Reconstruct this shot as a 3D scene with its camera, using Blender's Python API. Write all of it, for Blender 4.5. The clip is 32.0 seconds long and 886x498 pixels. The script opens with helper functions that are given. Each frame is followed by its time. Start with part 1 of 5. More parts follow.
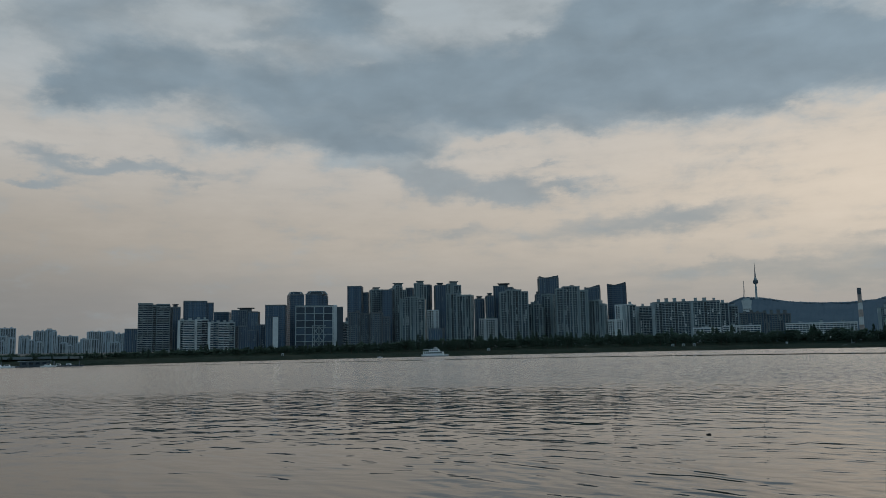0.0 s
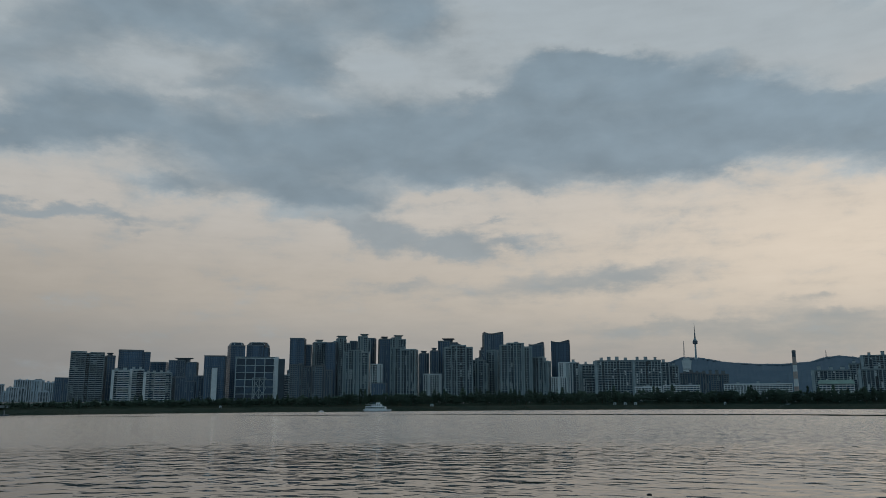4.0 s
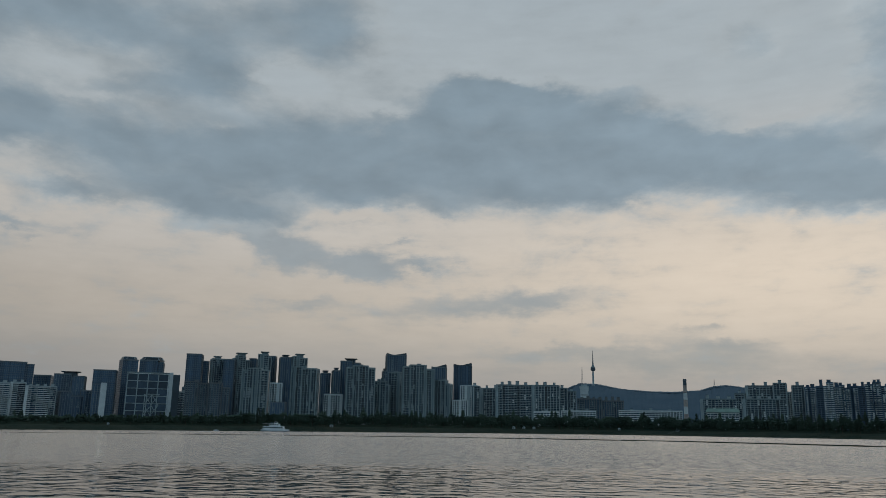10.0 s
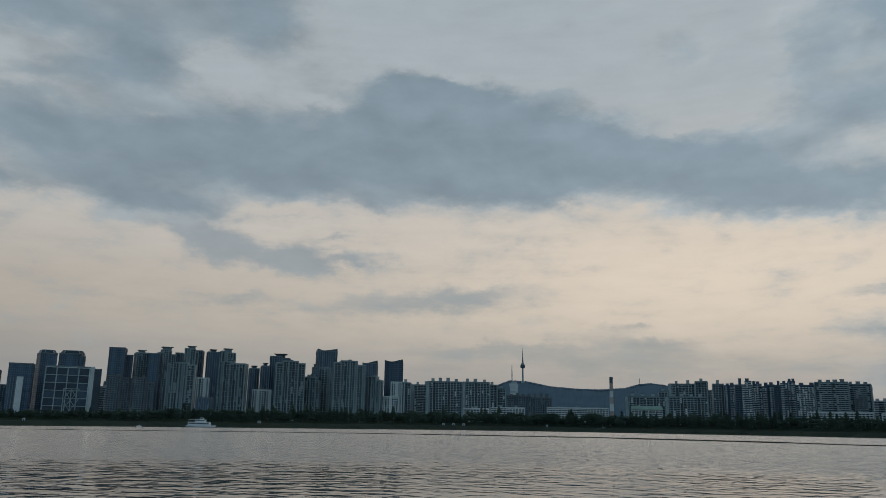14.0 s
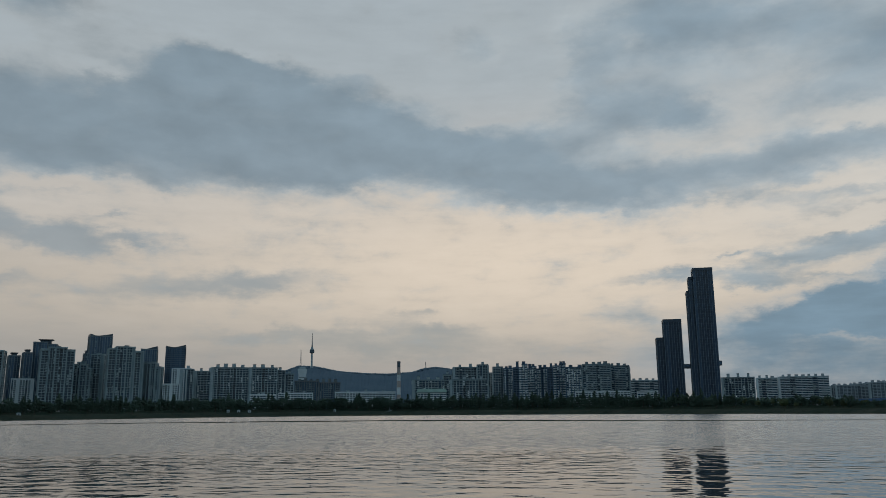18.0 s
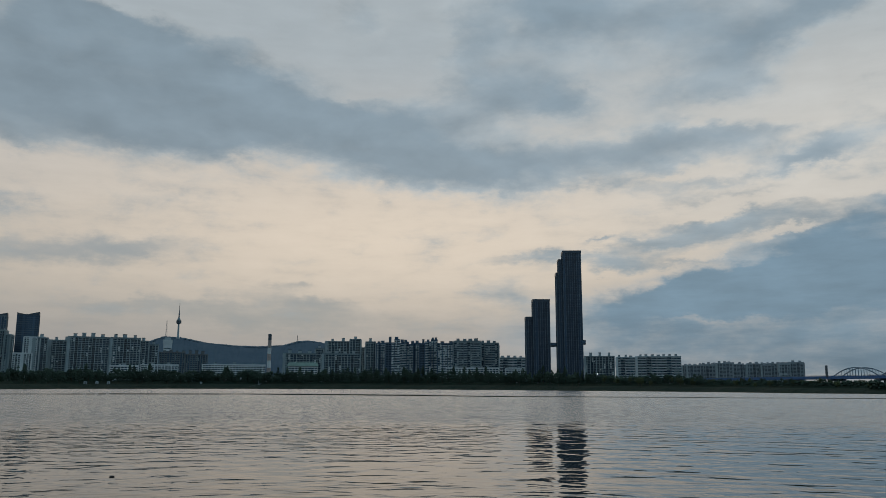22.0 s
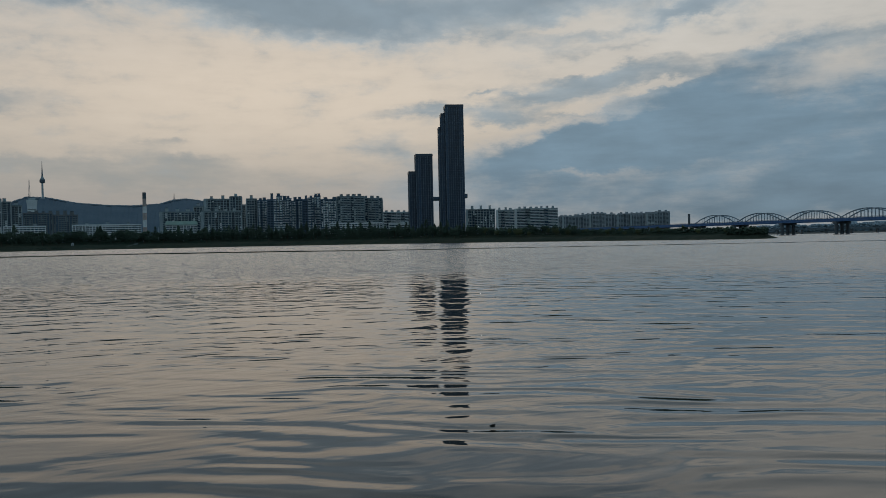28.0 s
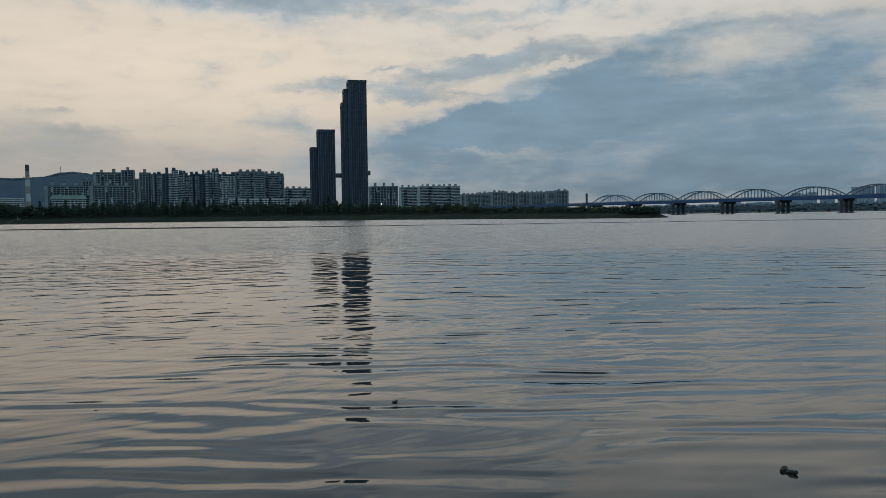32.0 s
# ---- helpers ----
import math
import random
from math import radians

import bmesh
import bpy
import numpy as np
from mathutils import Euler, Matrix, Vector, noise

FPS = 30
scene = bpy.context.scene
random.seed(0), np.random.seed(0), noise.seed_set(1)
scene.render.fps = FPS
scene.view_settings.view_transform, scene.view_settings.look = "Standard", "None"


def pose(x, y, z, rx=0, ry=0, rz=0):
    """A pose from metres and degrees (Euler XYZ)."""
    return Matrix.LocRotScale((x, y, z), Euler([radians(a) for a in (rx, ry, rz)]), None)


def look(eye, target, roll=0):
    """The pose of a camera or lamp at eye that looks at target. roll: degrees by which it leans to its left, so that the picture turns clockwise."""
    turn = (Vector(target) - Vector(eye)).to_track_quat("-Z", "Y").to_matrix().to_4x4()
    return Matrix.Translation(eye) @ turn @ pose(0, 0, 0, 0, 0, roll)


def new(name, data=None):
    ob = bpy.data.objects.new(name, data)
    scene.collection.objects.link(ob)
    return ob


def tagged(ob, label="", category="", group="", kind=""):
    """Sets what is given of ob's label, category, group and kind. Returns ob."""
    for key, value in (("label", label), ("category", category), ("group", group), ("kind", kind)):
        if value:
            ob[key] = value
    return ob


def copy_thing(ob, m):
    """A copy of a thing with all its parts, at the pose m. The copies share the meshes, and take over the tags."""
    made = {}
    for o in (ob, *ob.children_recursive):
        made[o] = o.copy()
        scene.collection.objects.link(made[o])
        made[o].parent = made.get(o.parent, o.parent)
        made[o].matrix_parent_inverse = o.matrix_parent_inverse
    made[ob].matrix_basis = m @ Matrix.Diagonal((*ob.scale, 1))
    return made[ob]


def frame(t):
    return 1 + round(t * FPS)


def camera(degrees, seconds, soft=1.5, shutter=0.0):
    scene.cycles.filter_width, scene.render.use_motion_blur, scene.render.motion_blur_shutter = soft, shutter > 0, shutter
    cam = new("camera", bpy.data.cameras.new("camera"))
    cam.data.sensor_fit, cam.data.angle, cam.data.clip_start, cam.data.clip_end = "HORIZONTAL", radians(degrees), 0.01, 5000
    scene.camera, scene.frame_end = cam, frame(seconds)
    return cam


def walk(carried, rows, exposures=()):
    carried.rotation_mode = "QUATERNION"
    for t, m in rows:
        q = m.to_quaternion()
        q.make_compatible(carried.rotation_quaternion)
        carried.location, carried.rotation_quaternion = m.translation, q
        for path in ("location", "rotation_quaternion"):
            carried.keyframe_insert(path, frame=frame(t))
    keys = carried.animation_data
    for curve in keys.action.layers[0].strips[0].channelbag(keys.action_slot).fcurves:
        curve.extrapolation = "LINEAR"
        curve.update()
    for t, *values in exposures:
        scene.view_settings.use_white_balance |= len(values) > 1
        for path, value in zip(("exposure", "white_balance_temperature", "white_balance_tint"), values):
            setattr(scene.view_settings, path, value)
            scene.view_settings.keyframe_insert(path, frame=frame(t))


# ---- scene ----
import itertools

# Riverside panorama at dusk: one standpoint on the near bank, the camera turns from left to right.
EYE = (0.0, 0.0, 2.2)
cam = camera(58.00, 32.0, soft=0.85)


def aim(t, yaw, pitch, roll):
    a, p = radians(yaw), radians(pitch)
    d = Vector((math.sin(a) * math.cos(p), math.cos(a) * math.cos(p), math.sin(p)))
    return t, look(EYE, Vector(EYE) + d * 100, roll)


# seconds, bearing, tilt, lean
TURN = [
    (0.0, -24.42, 7.40, -0.96),
    (0.5, -23.86, 8.04, -0.81),
    (1.0, -23.30, 8.56, -0.88),
    (1.5, -22.77, 8.76, -0.89),
    (2.0, -22.25, 8.98, -0.87),
    (2.5, -21.94, 9.18, -0.76),
    (3.0, -21.42, 9.45, -0.71),
    (3.5, -20.92, 10.39, -0.44),
    (5.5, -19.36, 12.40, 0.89),
    (6.0, -18.92, 12.55, 1.06),
    (6.5, -18.53, 12.64, 1.32),
    (7.0, -18.14, 12.71, 1.39),
    (7.5, -17.56, 12.73, 1.43),
    (8.0, -16.91, 12.76, 1.43),
    (8.5, -16.28, 12.81, 1.45),
    (9.0, -15.21, 12.86, 1.35),
    (9.5, -14.35, 12.84, 1.11),
    (10.0, -13.74, 12.79, 0.93),
    (10.5, -13.18, 12.75, 0.79),
    (11.0, -12.64, 12.71, 0.79),
    (11.5, -12.13, 12.72, 0.86),
    (12.0, -11.27, 12.72, 0.90),
    (12.5, -10.53, 12.68, 0.92),
    (13.0, -9.83, 12.67, 0.88),
    (13.5, -9.18, 12.68, 0.98),
    (15.5, -6.52, 11.85, 0.68),
    (16.0, -3.61, 11.48, 0.24),
    (16.5, -0.40, 11.46, -0.24),
    (17.0, 1.95, 11.51, -0.54),
    (17.5, 4.18, 11.56, -0.71),
    (18.0, 6.26, 11.63, -0.48),
    (18.5, 7.44, 11.58, -0.31),
    (19.0, 8.58, 11.58, -0.19),
    (19.5, 10.23, 11.62, -0.29),
    (20.0, 12.62, 11.61, -0.18),
    (20.5, 13.82, 11.62, 0.17),
    (21.0, 14.22, 11.41, 0.22),
    (21.5, 14.60, 11.08, 0.24),
    (22.0, 15.20, 9.85, 0.16),
    (22.5, 15.77, 9.29, 0.21),
    (23.0, 16.29, 8.49, 0.27),
    (23.5, 16.77, 8.24, 0.24),
    (24.0, 17.22, 7.73, 0.15),
    (24.5, 17.60, 6.64, 0.03),
    (25.0, 18.06, 5.14, -0.13),
    (25.5, 19.34, 2.98, -0.34),
    (27.5, 22.95, -0.38, -1.20),
    (28.0, 23.46, -0.59, -1.20),
    (28.5, 23.95, -0.67, -1.36),
    (29.0, 25.52, -0.93, -1.42),
    (29.5, 26.29, -1.18, -1.49),
    (30.0, 26.72, -1.47, -1.56),
    (30.5, 27.32, -1.69, -1.56),
    (31.0, 29.02, -1.98, -1.35),
    (31.5, 29.78, -2.16, -1.13),
    (32.0, 30.39, -2.33, -0.82),
]
walk(cam, [aim(*r) for r in TURN], [(0, 0.0), (22, 0.0), (25, -0.10), (28, -0.10), (29, 0.0), (30, 0.10), (32, 0.10)])

# ---------------------------------------------------------------- world and light


class Nodes:
    """Short-hand to wire shader nodes."""

    def __init__(self, tree):
        self.t = tree
        tree.nodes.clear()

    def put(self, sock, v):
        if isinstance(v, bpy.types.NodeSocket):
            self.t.links.new(v, sock)
        elif v is not None:
            sock.default_value = v

    def add(self, kind, out=0, ins=(), vector_type=None):
        n = self.t.nodes.new(kind)
        if vector_type:
            n.vector_type = vector_type
        for k, v in (ins.items() if isinstance(ins, dict) else enumerate(ins)):
            self.put(n.inputs[k], v)
        return n.outputs[out]

    def m(self, op, a, b=None, c=None, clamp=False):
        n = self.t.nodes.new("ShaderNodeMath")
        n.operation, n.use_clamp = op, clamp
        for i, v in enumerate((a, b, c)):
            self.put(n.inputs[i], v)
        return n.outputs[0]

    def v(self, op, a, b=None, c=None, out=0):
        n = self.t.nodes.new("ShaderNodeVectorMath")
        n.operation = op
        for i, v in enumerate((a, b, c)):
            self.put(n.inputs[i], v)
        return n.outputs[out]

    def xyz(self, v):
        n = self.t.nodes.new("ShaderNodeSeparateXYZ")
        self.put(n.inputs[0], v)
        return n.outputs[0], n.outputs[1], n.outputs[2]

    def vec(self, x, y, z):
        return self.add("ShaderNodeCombineXYZ", 0, (x, y, z))

    def mix(self, f, a, b, mode="MIX"):
        n = self.t.nodes.new("ShaderNodeMix")
        n.data_type, n.blend_type = "RGBA", mode
        for i, v in ((0, f), (6, a), (7, b)):
            self.put(n.inputs[i], v)
        return n.outputs[2]

    def noise(self, vec, scale, detail=3.0, rough=0.5, out=0, dist=0.0):
        n = self.t.nodes.new("ShaderNodeTexNoise")
        n.noise_dimensions = "3D"
        for k, v in (("Vector", vec), ("Scale", scale), ("Detail", detail), ("Roughness", rough), ("Distortion", dist)):
            self.put(n.inputs[k], v)
        return n.outputs[out]

    def ramp(self, f, stops, smooth=True):
        n = self.t.nodes.new("ShaderNodeValToRGB")
        r = n.color_ramp
        r.interpolation = "EASE" if smooth else "LINEAR"
        while len(r.elements) < len(stops):
            r.elements.new(0.5)
        for e, (p, c) in zip(r.elements, stops):
            e.position, e.color = p, (*c, 1) if len(c) == 3 else c
        self.put(n.inputs[0], f)
        return n.outputs[0]

    def smooth(self, v, lo, hi, a=0.0, b=1.0):
        n = self.t.nodes.new("ShaderNodeMapRange")
        n.interpolation_type = "SMOOTHSTEP"
        for i, x in enumerate((v, lo, hi, a, b)):
            self.put(n.inputs[i], x)
        return n.outputs[0]


# cloud masses: bearing, elevation, half-width, half-height, slant (degrees), weight
HEAD_CLOUD = [
    (-46.0, 19.0, 4.5, 1.82, 5, 1.3), (-50.2, 17.1, 2.0, 1.13, -1, 1.0), (-51.8, 21.6, 4.5, 1.42, 4, 0.45), (-37.0, 18.2, 4.9, 2.23, -7, 0.85), (-29.4, 19.2, 5.3, 2.43, -3, 0.7),
    (-25.2, 17.7, 6.1, 2.02, -3, 0.6), (-40.0, 15.0, 2.8, 0.89, -4, 0.75), (-32.4, 15.6, 4.5, 1.82, -11, 0.65), (-22.4, 20.3, 4.9, 2.02, 1, 0.6), (-27.5, 14.6, 4.5, 0.89, -5, 0.55),
    (-18.5, 18.4, 5.3, 1.82, 1, 0.6), (-19.2, 16.6, 3.6, 1.01, 5, 0.5), (-13.8, 15.8, 2.4, 0.81, 7, 0.45),
]
BAND_CLOUD = [
    (-11.3, 21.0, 5.3, 3.04, 1, 0.8), (-12.1, 24.4, 2.4, 1.22, 9, 0.55), (-6.2, 23.2, 3.6, 1.3, 1, 0.55), (-3.4, 19.3, 6.1, 2.83, 1, 0.75), (0.3, 23.2, 1.6, 0.65, 1, 0.35),
    (-14.0, 21.3, 4.9, 2.02, 0, 0.5), (-6.0, 18.8, 8.1, 2.43, -3, 0.75), (3.2, 19.7, 8.1, 1.94, -8, 0.8), (10.8, 17.7, 6.5, 2.02, -8, 0.8), (16.2, 15.5, 6.1, 1.3, -4, 0.75),
    (24.1, 15.8, 6.9, 1.54, 0, 0.65), (-10.2, 24.0, 2.4, 0.89, 0, 0.5), (-7.0, 22.1, 4.9, 1.82, -12, 0.6), (30.8, 16.4, 4.5, 1.22, 0, 0.5), (-2.0, 16.8, 8.1, 1.22, 0, 0.45),
]
UPPER_CLOUD = [
    (-40.9, 26.2, 8.1, 2.02, -3, 1.0), (-31.4, 23.7, 3.0, 1.7, 1, 0.85), (-28.4, 27.6, 5.7, 2.23, 1, 0.65), (-22.2, 27.3, 3.2, 2.63, 1, 0.65), (-36.2, 22.1, 3.2, 0.97, 11, 0.5),
    (-48.2, 23.9, 4.5, 2.02, 1, 0.6), (8.6, 25.3, 3.2, 2.02, 20, 0.55), (18.9, 20.6, 4.5, 1.82, 10, 0.7), (23.9, 19.9, 2.6, 1.3, 0, 0.6), (17.3, 24.3, 3.2, 2.43, 20, 0.65),
    (23.3, 26.4, 4.0, 2.43, 0, 0.8), (32.2, 25.1, 7.3, 2.43, 0, 0.85), (38.1, 23.1, 3.6, 1.3, 12, 0.7), (43.2, 24.9, 2.8, 1.82, 0, 0.75), (38.2, 16.9, 4.5, 0.97, 5, 0.5),
    (41.1, 14.8, 2.8, 0.61, 0, 0.5),
]
TORN_CLOUD = [
    (-24.1, 12.2, 5.1, 1.38, -9, 0.85), (-27.4, 13.2, 2.4, 0.73, -11, 0.5), (-19.9, 11.4, 2.0, 0.89, 1, 0.6), (-15.4, 11.7, 2.2, 0.57, 3, 0.7), (-16.7, 13.1, 1.4, 0.24, 1, 0.5),
    (-18.8, 14.4, 2.2, 0.36, 5, 0.45), (-31.1, 13.7, 3.6, 0.49, -3, 0.45), (-44.0, 12.5, 5.1, 0.57, -2, 0.75), (-41.8, 11.5, 1.1, 0.24, 1, 0.45), (-47.6, 12.4, 2.4, 0.57, 1, 0.5),
    (-52.0, 13.2, 2.6, 0.53, -9, 0.65), (-50.6, 11.3, 2.4, 0.36, -1, 0.6), (-53.2, 11.4, 2.0, 0.32, -1, 0.5), (-49.7, 13.9, 1.6, 0.24, 4, 0.4),
]
FAINT_CLOUD = [
    (-13.3, 8.4, 8.9, 1.05, 3, 0.62), (-23.9, 8.7, 3.2, 0.41, 1, 0.5), (-6.9, 9.2, 4.5, 0.89, 5, 0.55), (-32.2, 8.1, 2.4, 0.32, 1, 0.35), (-5.4, 5.7, 6.5, 0.49, 1, 0.35),
    (2.7, 4.7, 8.9, 0.73, 1, 0.6), (-14.1, 11.6, 3.2, 0.57, 0, 0.45), (4.4, 6.7, 2.6, 0.28, 0, 0.3), (10.8, 13.5, 1.2, 0.2, 0, 0.35), (9.2, 10.9, 2.4, 0.28, 8, 0.25),
    (-3.3, 5.4, 8.1, 0.57, 0, 0.35), (11.6, 4.0, 10.5, 0.57, 0, 0.35), (4.5, 5.9, 3.6, 0.49, -9, 0.45), (2.9, 7.0, 2.4, 0.24, -7, 0.3),
]
STREAK_CLOUD = [
    (34.7, 11.1, 4.0, 0.97, 10, 0.8), (29.8, 10.0, 1.4, 0.36, 6, 0.7), (27.0, 10.3, 1.3, 0.24, 4, 0.5), (22.6, 9.1, 4.0, 0.41, 4, 0.75), (27.3, 8.9, 3.0, 0.53, 0, 0.65),
    (27.5, 8.4, 2.4, 0.53, 1, 0.6), (26.7, 10.3, 1.4, 0.2, 5, 0.4), (32.0, 9.7, 2.4, 0.36, 7, 0.6), (35.2, 10.9, 2.8, 0.53, 7, 0.7), (20.1, 6.7, 1.8, 0.89, 0, 0.55),
    (40.3, 10.5, 3.2, 0.69, 5, 0.7), (33.1, 8.5, 2.4, 0.24, 5, 0.4), (36.8, 13.1, 4.9, 0.28, 3, 0.45), (47.4, 12.1, 6.1, 0.53, -1, 0.45), (54.3, 12.1, 4.5, 0.57, -1, 0.5),
    (26.0, 14.3, 4.9, 0.53, -3, 0.5),
]
BLUE_BANK = [
    (47.3, 1.4, 15.4, 0.89, -1, 0.7), (33.9, 7.0, 4.5, 0.65, 5, 0.45), (37.8, 8.1, 4.9, 0.89, 12, 0.45), (42.8, 10.0, 4.9, 1.3, 10, 0.5), (45.9, 11.5, 3.2, 1.3, 10, 0.5),
    (30.8, 5.5, 8.1, 1.54, 6, 0.75), (38.6, 6.8, 5.3, 2.23, 10, 0.8), (36.3, 6.0, 5.3, 0.97, 3, 0.65), (42.2, 7.4, 6.1, 1.7, 5, 0.75), (50.9, 7.9, 8.9, 2.02, 3, 0.75),
    (53.0, 5.4, 8.9, 1.82, -1, 0.8), (57.2, 9.8, 4.5, 1.82, 7, 0.75), (29.4, 5.2, 3.6, 1.46, -1, 0.5), (55.9, 3.1, 10.1, 1.62, -1, 0.75), (43.6, 2.9, 12.2, 1.62, -1, 0.75),
    (26.6, 3.0, 7.3, 1.3, -1, 0.5),
]
EDGE_CLOUD = [
    (35.8, 9.1, 3.6, 0.49, 14, 0.5), (39.8, 9.9, 4.0, 0.65, 12, 0.6), (32.8, 10.5, 2.4, 0.28, 8, 0.35), (37.6, 14.5, 5.7, 0.57, 6, 0.5), (42.3, 15.8, 3.6, 0.73, 8, 0.5),
    (34.1, 17.3, 3.6, 0.57, 0, 0.35), (29.2, 20.9, 6.1, 2.02, 0, 0.55), (36.2, 19.9, 4.5, 1.62, 8, 0.5), (41.0, 13.0, 4.5, 0.36, 5, 0.4),
]
HIGH_GAPS = [
    (-25.5, 24.0, 2.0, 0.89, 1, 0.6), (-18.1, 22.6, 1.8, 0.41, 1, 0.55), (-9.1, 26.7, 4.5, 2.02, 1, 0.5), (-38.4, 21.1, 2.4, 0.36, 6, 0.4), (-23.0, 17.9, 0.8, 0.24, 1, 0.4),
    (-30.8, 20.6, 0.5, 0.32, 1, 0.35), (11.6, 23.2, 2.6, 1.7, 25, 0.8), (-0.4, 25.2, 5.7, 2.02, 0, 0.4), (20.8, 25.6, 1.1, 0.65, 0, 0.45), (28.0, 21.5, 3.6, 2.23, 10, 0.55),
    (35.1, 18.4, 3.2, 1.46, 10, 0.5), (40.4, 18.4, 2.4, 2.43, 0, 0.5), (42.6, 21.2, 1.8, 1.3, 30, 0.9), (8.6, 20.9, 2.0, 0.24, 0, 0.4), (-20.0, 14.9, 3.6, 0.36, 5, 0.35),
]
LOW_GAPS = [
    (27.2, 7.4, 2.8, 0.57, 6, 0.8), (34.0, 9.0, 1.4, 0.28, 8, 0.6), (39.0, 10.5, 1.8, 0.28, 8, 0.7), (31.1, 9.4, 2.0, 0.2, 8, 0.4), (33.8, 4.4, 4.0, 0.45, 0, 0.42),
    (31.5, 8.0, 1.6, 0.24, 7, 0.4), (33.9, 9.0, 1.8, 0.2, 7, 0.35), (38.9, 10.4, 1.6, 0.28, 7, 0.6), (38.0, 12.7, 4.0, 0.49, 5, 0.5), (32.2, 4.4, 2.4, 0.2, -1, 0.25),
    (43.8, 13.0, 3.2, 0.41, 3, 0.5), (34.0, 11.9, 2.4, 0.28, 7, 0.5), (32.6, 14.4, 3.2, 0.36, 6, 0.5), (37.6, 14.6, 3.6, 0.28, 6, 0.45),
]


def build_world():
    world = bpy.data.worlds.new("dusk_sky")
    scene.world = world
    world.use_nodes = True
    n = Nodes(world.node_tree)
    d = n.v("NORMALIZE", n.add("ShaderNodeTexCoord", 0))
    x, y, z = n.xyz(d)
    deg = 180 / math.pi
    az = n.m("MULTIPLY", n.m("ARCTAN2", x, y), deg)
    el = n.m("MULTIPLY", n.m("ARCSINE", n.m("ABSOLUTE", z)), deg)
    # the grain of the clouds, flattened towards the horizon
    deck = n.v("MULTIPLY", d, (1.0, 1.0, 2.1))
    broad = n.noise(deck, 7.0, 2.0, 0.5, out=1)
    fine = n.noise(deck, 26.0, 6.0, 0.62, out=1)
    warp = n.v("MULTIPLY", n.v("SUBTRACT", broad, (0.5, 0.5, 0.5)), (4.0, 2.0, 0.0))
    warp2 = n.v("MULTIPLY", n.v("SUBTRACT", fine, (0.5, 0.5, 0.5)), (4.0, 2.2, 0.0))
    at = n.v("ADD", n.v("ADD", n.vec(az, el, 0.0), warp), warp2)

    def field(*families):
        nonlocal at
        total = None
        for rows in families:
            own = None
            for a, e, hw, hh, slant, w in rows:
                mp = n.add("ShaderNodeMapping", 0, {"Vector": at, "Location": (a, e, 0), "Rotation": (0, 0, radians(slant)), "Scale": (hw, hh, 1)}, vector_type="TEXTURE")
                g = n.m("POWER", 0.45, n.v("DOT_PRODUCT", mp, mp, out=1))
                own = n.m("MULTIPLY", g, w) if own is None else n.m("MULTIPLY_ADD", g, w, own)
            # the next masses lie a little shifted where these are thick
            at = n.v("MULTIPLY_ADD", n.vec(own, own, 0.0), (0.12, 0.06, 0.0), at)
            total = own if total is None else n.m("ADD", total, own)
        return total

    curl = n.v("ADD", deck, n.v("SCALE", n.v("SUBTRACT", broad, (0.5, 0.5, 0.5))))
    curl.node.inputs[1].links[0].from_node.inputs["Scale"].default_value = 0.05
    lump = n.noise(curl, 15.0, 9.0, 0.60)
    rough = n.m("MULTIPLY", n.m("SUBTRACT", lump, 0.5), 1.9)
    streak = n.m("SUBTRACT", n.noise(n.v("MULTIPLY", d, (1.0, 1.0, 6.0)), 11.0, 6.0, 0.6), 0.5)
    # light falls on the lumps from the bright west and from above
    swirl = n.noise(curl, 12.0, 4.0, 0.5)
    shifted = n.noise(n.v("ADD", curl, (0.008, 0.0, 0.045)), 12.0, 4.0, 0.5)
    relief = n.m("SUBTRACT", swirl, shifted)
    gaps = n.m("ADD", field(HIGH_GAPS), field(LOW_GAPS))
    # further up and behind, the deck goes on as broken cloud
    beyond = n.m("MULTIPLY", n.smooth(el, 24.0, 36.0), n.smooth(n.noise(deck, 4.0, 3.0), 0.36, 0.62, 0.15, 0.75))
    mass = n.m("ADD", n.m("MULTIPLY", field(HEAD_CLOUD, BAND_CLOUD, UPPER_CLOUD, EDGE_CLOUD), 1.35), beyond)
    high = n.m("ADD", mass, n.m("SUBTRACT", n.m("MULTIPLY", rough, 0.75), gaps))
    low = n.m("ADD", field(TORN_CLOUD), n.m("ADD", n.m("MULTIPLY", rough, 0.65), n.m("MULTIPLY", streak, 0.4)))
    faint = n.m("ADD", field(FAINT_CLOUD), n.m("ADD", n.m("MULTIPLY", rough, 0.25), n.m("MULTIPLY", streak, 0.45)))
    bank = n.m("MULTIPLY", field(BLUE_BANK), 0.85)
    blue = n.m("ADD", n.m("ADD", field(STREAK_CLOUD), bank), n.m("SUBTRACT", n.m("ADD", n.m("MULTIPLY", rough, 0.7), n.m("MULTIPLY", streak, 0.8)), gaps))

    # the bright veil between the clouds
    veil = n.ramp(n.m("DIVIDE", el, 90.0), [
        (0.0, (0.275, 0.285, 0.285)), (0.035, (0.315, 0.312, 0.305)), (0.09, (0.435, 0.40, 0.355)), (0.16, (0.49, 0.47, 0.44)),
        (0.215, (0.42, 0.452, 0.468)), (0.27, (0.385, 0.435, 0.465)), (0.45, (0.31, 0.38, 0.435)), (1.0, (0.24, 0.31, 0.37))])
    glow_at = n.add("ShaderNodeMapping", 0, {"Vector": n.vec(az, el, 0.0), "Location": (13, 10.6, 0), "Scale": (24, 5.3, 1)}, vector_type="TEXTURE")
